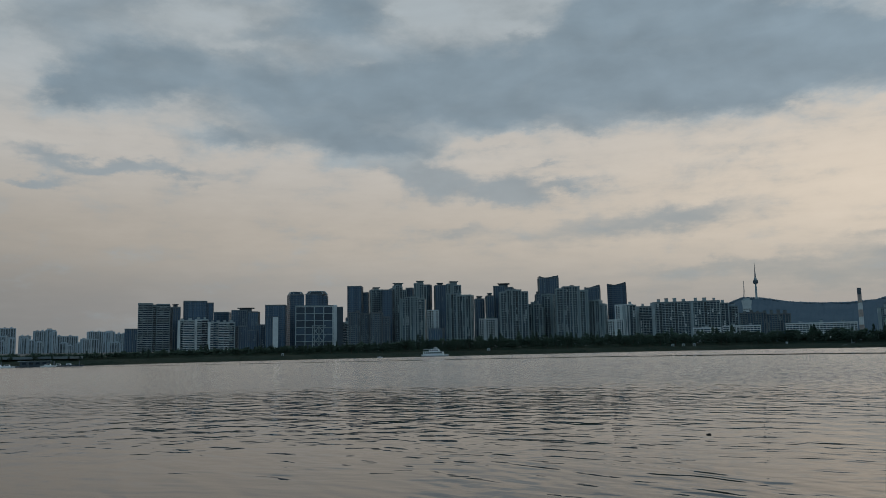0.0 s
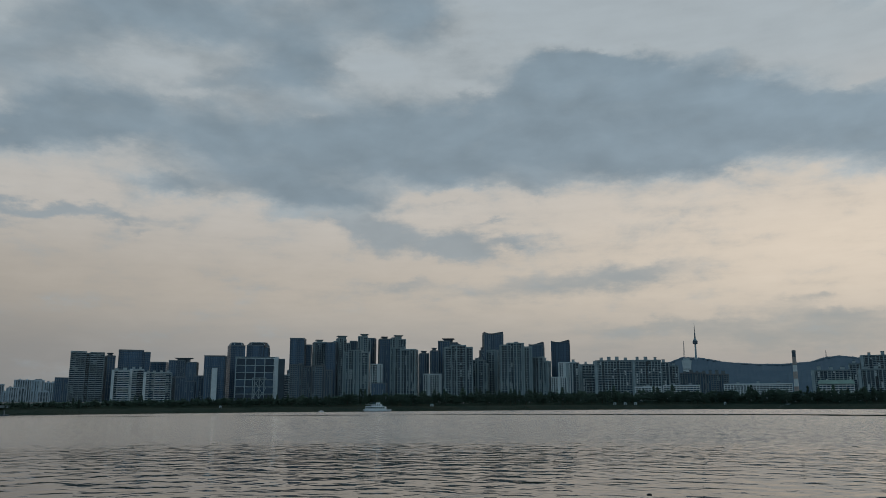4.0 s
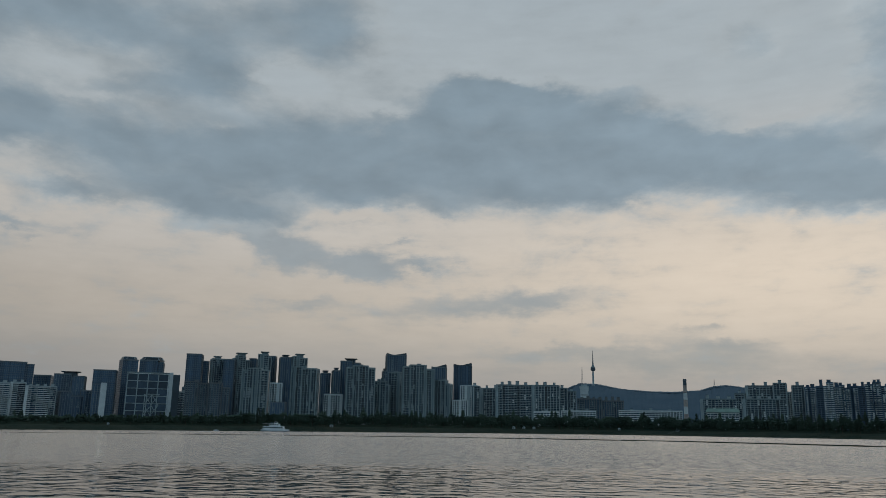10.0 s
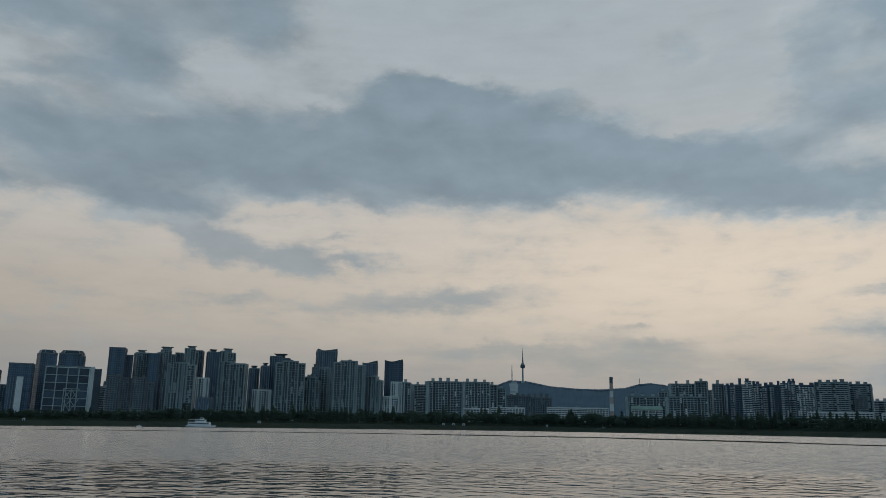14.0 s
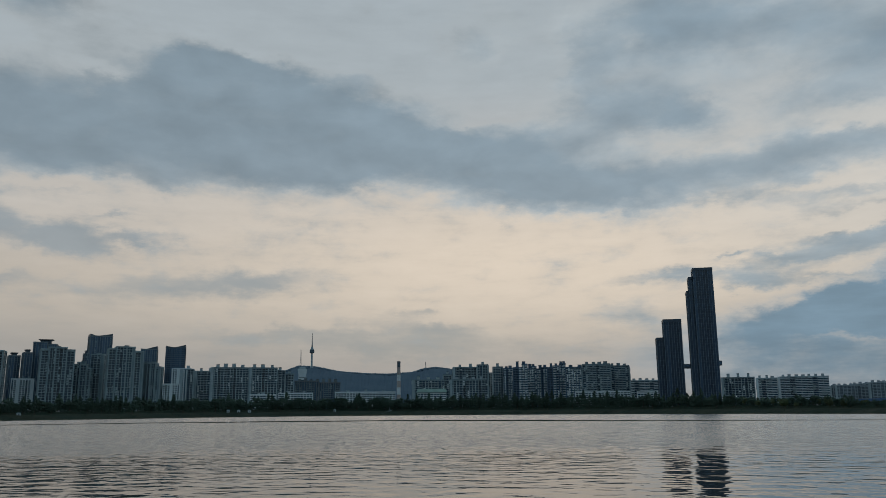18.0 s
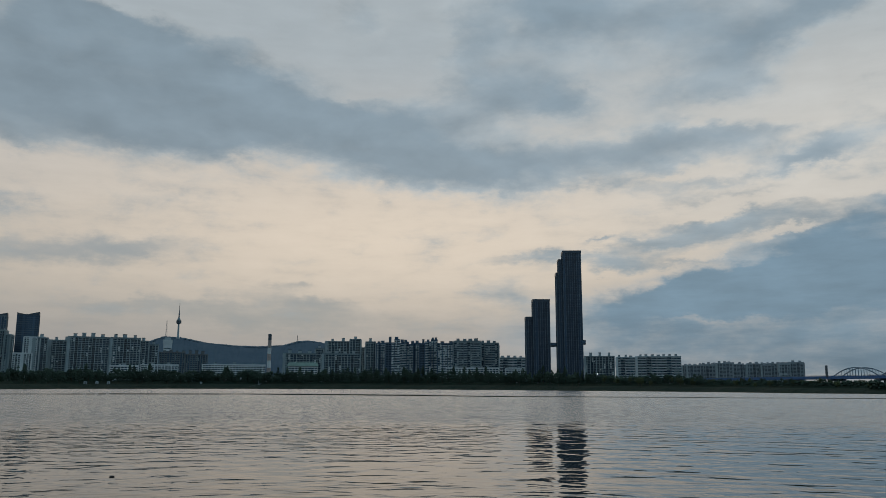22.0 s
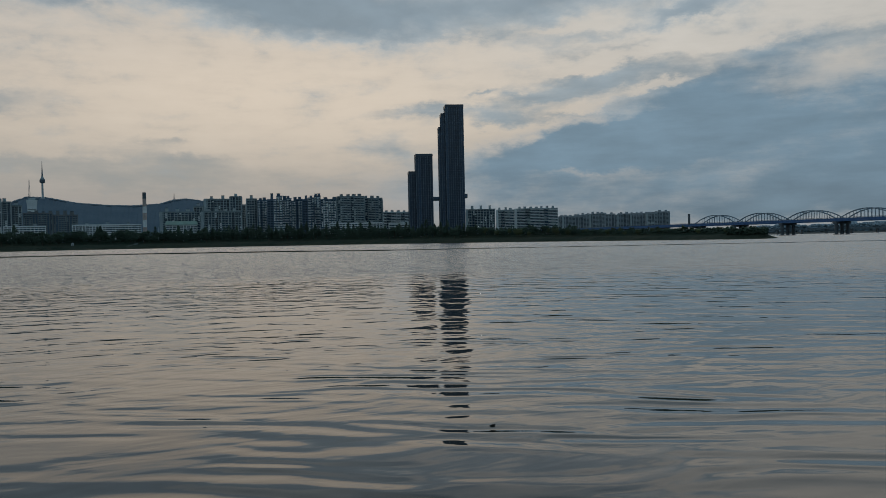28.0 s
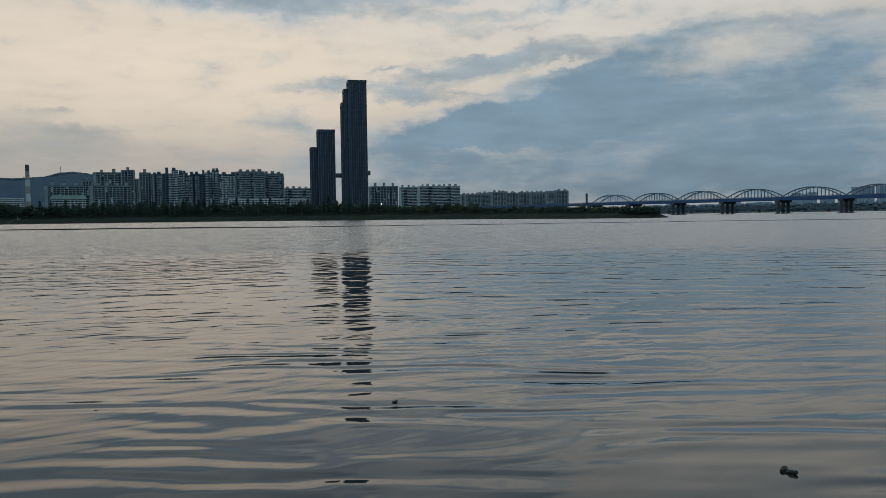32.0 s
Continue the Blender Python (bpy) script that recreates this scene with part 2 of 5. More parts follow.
    glow = n.m("POWER", 0.45, n.v("DOT_PRODUCT", glow_at, glow_at, out=1))
    veil = n.mix(n.m("MULTIPLY", glow, 0.95), veil, (0.72, 0.622, 0.512, 1))
    thin_at = n.add("ShaderNodeMapping", 0, {"Vector": n.vec(az, el, 0.0), "Location": (42, 15.5, 0), "Scale": (15, 6, 1)}, vector_type="TEXTURE")
    thin = n.m("POWER", 0.45, n.v("DOT_PRODUCT", thin_at, thin_at, out=1))
    veil = n.mix(n.m("MULTIPLY", thin, 0.6), veil, (0.66, 0.645, 0.60, 1))
    dull = n.smooth(az, -60.0, -28.0, 0.76, 1.0)
    veil = n.mix(n.smooth(el, 4.0, 15.0), n.mix(1.0, veil, n.vec(dull, dull, dull), "MULTIPLY"), veil)
    mottle = n.m("SUBTRACT", n.m("MULTIPLY_ADD", rough, -0.08, 1.0), n.m("MULTIPLY", streak, 0.16))
    veil = n.mix(1.0, veil, n.vec(mottle, mottle, mottle), "MULTIPLY")
    behind = n.mix(n.smooth(y, -0.5, 0.7), (0.54, 0.775, 0.94, 1), (1, 1, 1, 1))
    # clouds, thin edges catching the light
    cloud_hi = n.mix(n.smooth(n.m("ADD", n.m("MULTIPLY_ADD", rough, 0.35, mass), n.m("MULTIPLY", gaps, -0.7)), 0.25, 1.45), (0.37, 0.41, 0.43, 1), (0.205, 0.272, 0.325, 1))
    dim = n.smooth(az, -18.0, 24.0, 1.0, 1.17)
    cloud_hi = n.mix(1.0, cloud_hi, n.vec(dim, dim, dim), "MULTIPLY")
    cloud_lo = n.mix(n.smooth(el, 2.0, 13.0), (0.30, 0.315, 0.31, 1), (0.27, 0.32, 0.355, 1))
    cloud_bl = n.mix(n.smooth(n.m("MULTIPLY_ADD", blue, 0.35, n.m("MULTIPLY", bank, 0.75)), 0.2, 1.15), (0.31, 0.365, 0.40, 1), (0.165, 0.260, 0.343, 1))
    cloud_bl = n.mix(n.smooth(el, 0.5, 5.0, 0.8, 0.0), cloud_bl, (0.143, 0.208, 0.258, 1))
    grey = n.m("MULTIPLY_ADD", streak, -0.45, 1.0)
    cloud_bl = n.mix(1.0, cloud_bl, n.vec(grey, grey, grey), "MULTIPLY")
    over_lo, over_hi, over_bl = n.smooth(low, 0.16, 0.90), n.smooth(high, 0.02, 0.80), n.smooth(blue, -0.05, 1.1)
    col = n.mix(n.m("MULTIPLY", n.smooth(faint, 0.12, 1.0), 0.85), veil, cloud_lo)
    col = n.mix(n.m("MULTIPLY", over_lo, 0.85), col, cloud_lo)
    col = n.mix(n.m("MULTIPLY", over_hi, 0.93), col, cloud_hi)
    col = n.mix(n.m("MULTIPLY", n.smooth(bank, 0.03, 0.55), 0.6), col, (0.40, 0.425, 0.44, 1))
    col = n.mix(n.m("MULTIPLY", over_bl, 0.95), col, cloud_bl)
    # soft billows inside the clouds
    body = n.m("MAXIMUM", n.m("MAXIMUM", over_hi, n.m("MULTIPLY", over_lo, 0.6)), n.m("MULTIPLY", over_bl, 0.8))
    puff = n.m("MULTIPLY_ADD", body, n.m("MULTIPLY", relief, 0.42), 1.0)
    col = n.mix(1.0, col, n.vec(puff, puff, puff), "MULTIPLY")
    col = n.mix(1.0, col, behind, "MULTIPLY")
    sky = n.add("ShaderNodeTexSky")
    sky.node.sky_type, sky.node.sun_disc, sky.node.dust_density = "NISHITA", False, 3.0
    sky.node.sun_elevation, sky.node.sun_rotation = radians(-2.5), radians(14.0)
    b1 = n.add("ShaderNodeBackground", 0, (sky, 0.05))
    b2 = n.add("ShaderNodeBackground", 0, (col, 0.98))
    both = n.add("ShaderNodeAddShader", 0, (b1, b2))
    out = n.t.nodes.new("ShaderNodeOutputWorld")
    n.t.links.new(both, out.inputs[0])


build_world()
sun = new("sun", bpy.data.lights.new("sun", "SUN"))
sun.data.energy, sun.data.angle, sun.data.color = 0.03, radians(120), (1.0, 0.86, 0.72)
sun.matrix_world = look((400, 1600, 180), (0, 0, 0))

# ---------------------------------------------------------------- materials


def material(name, base, rough=0.6, metal=0.0, second=None, scale=0.4, bump=0.0, bump_scale=8.0, vary=0.0, spec=0.5):
    """A surface with broad stains, a fine grain and, where asked, relief and a shift from piece to piece."""
    m = bpy.data.materials.new(name)
    m.use_nodes = True
    n = Nodes(m.node_tree)
    co = n.add("ShaderNodeTexCoord", 3)
    second = second or tuple(c * 0.7 for c in base)
    wide = n.smooth(n.noise(co, scale, 4.0, 0.6), 0.32, 0.7)
    small = n.noise(co, scale * 9, 3.0, 0.6)
    col = n.mix(wide, (*base, 1), (*second, 1))
    hsv = n.t.nodes.new("ShaderNodeHueSaturation")
    value = n.m("ADD", 0.85, n.m("MULTIPLY", small, 0.3))
    if vary:
        rnd = n.add("ShaderNodeObjectInfo", "Random")
        value = n.m("MULTIPLY", value, n.m("ADD", 1 - vary, n.m("MULTIPLY", rnd, 2 * vary)))
    n.put(hsv.inputs["Value"], value)
    n.put(hsv.inputs["Color"], col)
    p = n.t.nodes.new("ShaderNodeBsdfPrincipled")
    n.put(p.inputs["Base Color"], hsv.outputs[0])
    n.put(p.inputs["Roughness"], n.m("ADD", rough - 0.08, n.m("MULTIPLY", small, 0.16)))
    p.inputs["Metallic"].default_value = metal
    p.inputs["Specular IOR Level"].default_value = spec
    if bump:
        b = n.t.nodes.new("ShaderNodeBump")
        b.inputs["Strength"].default_value = bump
        n.put(b.inputs["Height"], n.noise(co, bump_scale, 4.0, 0.6))
        n.put(p.inputs["Normal"], b.outputs[0])
    out = n.t.nodes.new("ShaderNodeOutputMaterial")
    n.t.links.new(p.outputs[0], out.inputs[0])
    return m


def water_material():
    m = bpy.data.materials.new("river_water")
    m.use_nodes = True
    n = Nodes(m.node_tree)
    pos = n.add("ShaderNodeNewGeometry", 0)
    x, y, z = n.xyz(pos)
    r = n.m("SQRT", n.m("ADD", n.m("MULTIPLY", x, x), n.m("MULTIPLY", y, y)))
    patch = n.noise(n.v("MULTIPLY", pos, (0.02, 0.05, 1.0)), 1.0, 3.0, 0.55)
    # ruffled by the wind further out, smooth in the lee of the bank
    bend = n.v("MULTIPLY", n.v("SUBTRACT", n.noise(pos, 0.22, 2.0, 0.5, out=1), (0.5, 0.5, 0.5)), (1.6, 1.6, 0.0))
    q = n.v("ADD", pos, bend)

    def crest(turn, sx, sy, detail):
        mp = n.add("ShaderNodeMapping", 0, {"Vector": q, "Rotation": (0, 0, radians(turn)), "Scale": (sx, sy, 1)})
        return n.noise(mp, 1.0, detail, 0.45)

    def train(turn, length, wander, spread):
        """Long-crested waves of one length, breaking up along their crests."""
        mp = n.add("ShaderNodeMapping", 0, {"Vector": pos, "Rotation": (0, 0, radians(turn)), "Scale": (1, 1, 1)})
        shift = n.m("MULTIPLY", n.noise(n.v("MULTIPLY", mp, (0.22, 0.5, 1.0)), 1.0, 2.0, 0.5), wander)
        _, along, _ = n.xyz(mp)
        wave = n.m("SINE", n.m("MULTIPLY", n.m("ADD", along, shift), 2 * math.pi / length))
        return n.m("MULTIPLY", wave, n.smooth(n.noise(n.v("MULTIPLY", mp, (0.3, 0.55, 1.0)), spread, 1.0), 0.38, 0.66))

    swell = n.m("ADD", train(27, 0.92, 2.6, 1.0), n.m("MULTIPLY", train(33, 0.55, 1.9, 1.3), 0.5))
    ripple = crest(22, 0.38, 1.5, 1.5)
    billow = crest(20, 0.80, 0.95, 2.0)
    ripple2 = crest(26, 1.9, 4.4, 2.0)
    cross = crest(-24, 0.75, 2.4, 1.5)
    chop = n.noise(n.v("MULTIPLY", pos, (1.5, 3.0, 1.0)), 1.0, 3.0, 0.6)
    fleck = n.noise(n.add("ShaderNodeMapping", 0, {"Vector": pos, "Rotation": (0, 0, radians(18)), "Scale": (0.8, 0.22, 1)}), 1.0, 3.0, 0.6)
    dash = n.noise(n.add("ShaderNodeMapping", 0, {"Vector": q, "Rotation": (0, 0, radians(12)), "Scale": (2.1, 0.62, 1)}), 1.0, 3.0, 0.6)
    stroke = n.noise(n.add("ShaderNodeMapping", 0, {"Vector": q, "Rotation": (0, 0, radians(16)), "Scale": (1.1, 0.55, 1)}), 1.0, 3.0, 0.55)
    edge = n.m("ADD", n.m("MULTIPLY", n.m("SUBTRACT", patch, 0.5), 24.0), n.m("MULTIPLY", n.m("SUBTRACT", stroke, 0.5), 70.0))
    out_there = n.smooth(n.m("ADD", r, edge), 39.0, 60.0)
    dash2 = n.noise(n.add("ShaderNodeMapping", 0, {"Vector": pos, "Rotation": (0, 0, radians(9)), "Scale": (1.9, 0.21, 1)}), 1.0, 3.0, 0.6)
    far_dash = n.m("MULTIPLY", n.smooth(dash2, 0.53, 0.68, -0.02, 0.09), n.smooth(r, 45.0, 75.0))
    gain = n.smooth(patch, 0.35, 0.62, 0.6, 1.2)
    mid = n.smooth(r, 6.0, 20.0, 0.3, 1.0)
    # long-crested waves where the wind comes round the bend
    lee = n.smooth(n.m("DIVIDE", x, r), 0.22, 0.55)
    h = n.m("MULTIPLY", n.m("MULTIPLY", swell, n.m("MULTIPLY_ADD", lee, 0.15, 1.0)), n.smooth(r, 10.0, 26.0, 0.0085, 0.0))
    combing = n.m("ADD", train(41, 1.75, 2.0, 1.1), n.m("MULTIPLY", train(36, 1.05, 1.6, 1.3), 0.45))
    h = n.m("MULTIPLY_ADD", n.m("MULTIPLY", combing, n.m("MULTIPLY", lee, n.m("MULTIPLY", n.smooth(r, 9.0, 20.0), n.smooth(r, 34.0, 60.0, 1.0, 0.3)))), 0.012, h)
    near = n.smooth(r, 14.0, 28.0, 1.0, 0.12)
    h = n.m("MULTIPLY_ADD", n.m("MULTIPLY", billow, n.smooth(r, 12.0, 26.0)), n.smooth(n.m("DIVIDE", x, r), -0.5, 0.0, 0.078, 0.052), h)
    h = n.m("MULTIPLY_ADD", n.m("MULTIPLY", n.m("MULTIPLY", n.m("MULTIPLY", ripple, gain), mid), near), 0.034, h)
    h = n.m("MULTIPLY_ADD", n.m("MULTIPLY", n.m("MULTIPLY", n.m("MULTIPLY", cross, gain), mid), near), 0.019, h)
    h = n.m("MULTIPLY_ADD", n.m("MULTIPLY", n.m("MULTIPLY", n.m("MULTIPLY", ripple2, gain), mid), n.smooth(r, 12.0, 26.0, 1.0, 0.1)), 0.0085, h)
    h = n.m("MULTIPLY_ADD", n.m("MULTIPLY", chop, out_there), 0.05, h)
    b = n.t.nodes.new("ShaderNodeBump")
    b.inputs["Strength"].default_value = 1.0
    b.inputs["Distance"].default_value = 1.0
    n.put(b.inputs["Height"], h)
    p = n.t.nodes.new("ShaderNodeBsdfPrincipled")
    silt = n.mix(n.smooth(patch, 0.3, 0.7), (0.026, 0.030, 0.028, 1), (0.036, 0.038, 0.033, 1))
    n.put(p.inputs["Base Color"], silt)
    n.put(p.inputs["Roughness"], n.m("MULTIPLY_ADD", out_there, 0.10, 0.02))
    p.inputs["IOR"].default_value = 1.33
    n.put(p.inputs["Coat Weight"], n.m("MULTIPLY_ADD", out_there, 0.38, n.m("MULTIPLY", n.smooth(x, -5.0, 8.0), n.smooth(r, 10.0, 24.0, 0.26, 0.12))))
    p.inputs["Coat IOR"].default_value = 1.33
    n.put(p.inputs["Coat Roughness"], n.m("MULTIPLY_ADD", out_there, 0.17, 0.02))
    # where the wind reaches, the steep faces of the wavelets turn to the near bank
    lean = n.v("SCALE", (-0.26, -0.966, 0.0))
    n.put(lean.node.inputs["Scale"], n.m("MULTIPLY_ADD", out_there, n.m("ADD", n.smooth(fleck, 0.3, 0.7, 0.085, 0.135), n.m("ADD", far_dash, n.smooth(dash, 0.54, 0.70, 0.0, 0.09))), n.m("MULTIPLY_ADD", n.m("MULTIPLY", lee, n.smooth(r, 9.0, 16.0)), 0.016, 0.006)))
    tilted = n.v("NORMALIZE", n.v("ADD", b.outputs[0], lean))
    n.put(p.inputs["Normal"], tilted)
    n.put(p.inputs["Coat Normal"], tilted)
    out = n.t.nodes.new("ShaderNodeOutputMaterial")
    n.t.links.new(p.outputs[0], out.inputs[0])
    return m


WATER = water_material()
GRASS = material("bank_grass", (0.016, 0.032, 0.022), 0.95, second=(0.034, 0.042, 0.028), spec=0.1, scale=0.03, bump=0.6, bump_scale=1.0)
SOIL = material("city_ground", (0.12, 0.12, 0.11), 0.9, scale=0.02)
STONE = material("revetment_stone", (0.26, 0.25, 0.23), 0.85, scale=0.5, bump=0.4)
CONCRETE = material("grey_concrete", (0.205, 0.260, 0.275), 0.8, second=(0.145, 0.185, 0.20), scale=0.08)
PALE = material("pale_concrete", (0.38, 0.44, 0.455), 0.8, second=(0.27, 0.32, 0.335), scale=0.08)
WEATHERED = material("weathered_facade_paint", (0.30, 0.36, 0.37), 0.8, second=(0.22, 0.27, 0.285), scale=0.05)
WHITE = material("white_paint", (0.68, 0.72, 0.72), 0.7, second=(0.54, 0.58, 0.59), scale=0.06)
BROWN = material("brown_cladding", (0.155, 0.165, 0.17), 0.75, scale=0.08)
DARK = material("dark_cladding", (0.062, 0.088, 0.112), 0.5, scale=0.08)
NAVY = material("navy_paint", (0.072, 0.120, 0.178), 0.7, scale=0.06)
GLASS_DARK = material("dark_window_glass", (0.010, 0.026, 0.044), 0.14, scale=0.3, vary=0.45)
GLASS_BLUE = material("blue_curtain_glass", (0.075, 0.13, 0.20), 0.12, metal=0.4, scale=0.2, vary=0.4)
GLASS_NAVY = material("navy_curtain_glass", (0.045, 0.078, 0.115), 0.15, metal=0.3, scale=0.2, vary=0.4)
TOWER_SKIN = material("dark_blue_panel", (0.043, 0.066, 0.096), 0.45, scale=0.08)
TOWER_RIB = material("blue_grey_fin", (0.135, 0.175, 0.215), 0.5, scale=0.1)
TOWER_GLASS = material("deep_blue_glass", (0.028, 0.056, 0.096), 0.14, metal=0.2, scale=0.2, vary=0.4)
GREEN_ROOF = material("green_roof_sheet", (0.16, 0.27, 0.23), 0.6, scale=0.1)
RED_PAINT = material("faded_red_paint", (0.44, 0.36, 0.33), 0.7, scale=0.2)
STEEL_BLUE = material("blue_painted_steel", (0.045, 0.135, 0.31), 0.5, second=(0.04, 0.11, 0.25), scale=0.1)
ARCH_STEEL = material("pale_blue_steel", (0.17, 0.25, 0.32), 0.5, scale=0.2)
STEEL = material("grey_painted_steel", (0.16, 0.19, 0.21), 0.5, scale=0.2)
PIER_STONE = material("weathered_pier_concrete", (0.115, 0.13, 0.145), 0.85, scale=0.15)
DULL = material("grey_plaster", (0.30, 0.345, 0.375), 0.85, second=(0.24, 0.28, 0.305), scale=0.08)
# window grey lifted in colour, as haze weakens contrast on the further blocks
GLASS_GREY = material("hazed_grey_glass", (0.10, 0.115, 0.13), 0.2, scale=0.3, vary=0.3)
# walls and windows of the distant blocks: haze is put into these paled colours
HAZE_BLUE = material("hazed_blue_plaster", (0.42, 0.50, 0.56), 0.85, second=(0.34, 0.41, 0.46), scale=0.04)
MIST = material("hazed_pale_plaster", (0.50, 0.63, 0.74), 0.9, second=(0.42, 0.54, 0.63), scale=0.03)
GLASS_MIST = material("hazed_window_glass", (0.26, 0.34, 0.41), 0.4, scale=0.3)
# tree belt on the far reach, its green paled to blue-grey by painted haze
FAR_WOOD = material("hazed_tree_belt", (0.15, 0.21, 0.25), 0.95, second=(0.18, 0.235, 0.27), scale=0.02)
BARK = material("bark", (0.07, 0.055, 0.04), 0.9, scale=1.0)
LEAF = material("leaves", (0.042, 0.068, 0.050), 0.85, second=(0.052, 0.074, 0.052), spec=0.15, scale=0.5, vary=0.35)
LEAF_PALE = material("pale_spring_leaves", (0.075, 0.10, 0.035), 0.8, second=(0.06, 0.075, 0.03), scale=0.5, vary=0.3)
# the hill's blue and pale tone is aerial haze put into the colour
HILL = material("hazed_hill_woods", (0.078, 0.116, 0.150), 0.95, spec=0.1, second=(0.092, 0.132, 0.165), scale=0.01, bump=0.12, bump_scale=0.06)
# same hazed blue, lightened to offset the shade on the ridge clumps
WOODS = material("hazed_tree_tops", (0.105, 0.150, 0.188), 0.95, spec=0.1, second=(0.12, 0.165, 0.20), scale=0.02)
HULL = material("white_boat_paint", (0.90, 0.91, 0.92), 0.4, second=(0.8, 0.82, 0.83), scale=0.3)
WOOD_DARK = material("wet_wood_and_duck", (0.035, 0.028, 0.022), 0.5, scale=6.0, bump=0.6, bump_scale=30)

# ---------------------------------------------------------------- mesh tools
BOX = ((0, 1, 3, 2), (4, 6, 7, 5), (0, 4, 5, 1), (2, 3, 7, 6), (0, 2, 6, 4), (1, 5, 7, 3))


class Geo:
    """Collects boxes, prisms and loops of one part."""

    def __init__(self):
        self.v, self.f = [], []

    def box(self, x0, x1, y0, y1, z0, z1):
        k = len(self.v)
        self.v += [(x, y, z) for x in (x0, x1) for y in (y0, y1) for z in (z0, z1)]
        self.f += [tuple(k + i for i in q) for q in BOX]
        return self

    def prism(self, ring, z0, z1, top=1.0):
        k, c = len(self.v), len(ring)
        cx, cy = sum(p[0] for p in ring) / c, sum(p[1] for p in ring) / c
        self.v += [(x, y, z0) for x, y in ring] + [(cx + (x - cx) * top, cy + (y - cy) * top, z1) for x, y in ring]
        self.f += [(k + i, k + (i + 1) % c, k + c + (i + 1) % c, k + c + i) for i in range(c)]
        self.f += [tuple(k + i for i in reversed(range(c))), tuple(k + c + i for i in range(c))]
        return self

    def tube(self, x, y, r0, z0, z1, r1=None, sides=10):
        ring = [(x + r0 * math.cos(2 * math.pi * i / sides), y + r0 * math.sin(2 * math.pi * i / sides)) for i in range(sides)]
        return self.prism(ring, z0, z1, (r1 if r1 is not None else r0) / r0)

    def beam(self, a, b, w, h=None):
        """A square bar from a to b."""
        a, b, h = Vector(a), Vector(b), h or w
        d = (b - a).normalized()
        s = d.cross(Vector((0, 0, 1))) if abs(d.z) < 0.99 else Vector((1, 0, 0))
        s.normalize()
        u = s.cross(d)
        k = len(self.v)
        for p in (a, b):
            for i, j in ((-1, -1), (1, -1), (1, 1), (-1, 1)):
                self.v.append(tuple(p + s * (i * w / 2) + u * (j * h / 2)))
        self.f += [(k + i, k + (i + 1) % 4, k + 4 + (i + 1) % 4, k + 4 + i) for i in range(4)]
        self.f += [(k + 3, k + 2, k + 1, k), (k + 4, k + 5, k + 6, k + 7)]
        return self

    def clump(self, c, r, rnd, squash=1.0):
        """A ragged tuft: an uneven octahedron."""
        k = len(self.v)
        for d in ((1, 0, 0), (-1, 0, 0), (0, 1, 0), (0, -1, 0), (0, 0, 1), (0, 0, -1)):
            s = r * rnd.uniform(0.6, 1.35)
            self.v.append((c[0] + d[0] * s + rnd.uniform(-r, r) * 0.3, c[1] + d[1] * s + rnd.uniform(-r, r) * 0.3, c[2] + d[2] * s * squash))
        for a, b, e in ((0, 2, 4), (2, 1, 4), (1, 3, 4), (3, 0, 4), (2, 0, 5), (1, 2, 5), (3, 1, 5), (0, 3, 5)):
            self.f.append((k + a, k + b, k + e))
        return self

    def mesh(self, name, mat, soft=False):
        me = bpy.data.meshes.new(name)
        me.from_pydata(self.v, [], self.f)
        if soft:
            me.polygons.foreach_set("use_smooth", [True] * len(self.f))
        me.update()
        if mat:
            me.materials.append(mat)
        return me


def part(name, geo, mat, parent, label="", at=None, kind=""):
    """Links a Geo, or a mesh made before, as one part under its thing."""
    me = geo.mesh(name, mat) if isinstance(geo, Geo) else geo
    ob = new(name, me)
    ob.parent = parent
    if at is not None:
        ob.matrix_basis = at
    if label:
        ob["label"] = label
    if kind:
        ob["kind"] = kind
    return ob


def plan(az, r):
    """A bearing from the standpoint and a distance, as x and y."""
    return r * math.sin(radians(az)), r * math.cos(radians(az))


def thing(name, az, r, z, label, category, group="", turn=0.0):
    """An Empty at the base of a thing; its front (-y) faces the river, turned by so many degrees."""
    x, y = plan(az, r)
    ob = new(name)
    ob.matrix_basis = pose(x, y, z, 0, 0, -az + turn)
    return tagged(ob, label, category, group)


# ---------------------------------------------------------------- land and water
SHORE = [(-75, 420), (-60, 264), (-50, 274), (-45, 314), (-36, 396), (-25, 530), (-15, 720), (-8, 1000), (-2, 1165), (8, 1140), (15, 1000), (22, 800), (30, 600), (39, 435), (43, 412), (45.2, 410)]
LAND_Z = 10.0


def shore(az):
    return float(np.interp(az, [a for a, _ in SHORE], [r for _, r in SHORE]))


def lift(az):
    """How high and broad the bank is there, against its middle reach."""
    return min(1.0, shore(az) / 1130)


def setting(name, geo, mat, label, category):
    return tagged(new(name, geo.mesh(name, mat)), label, category, kind="structure")


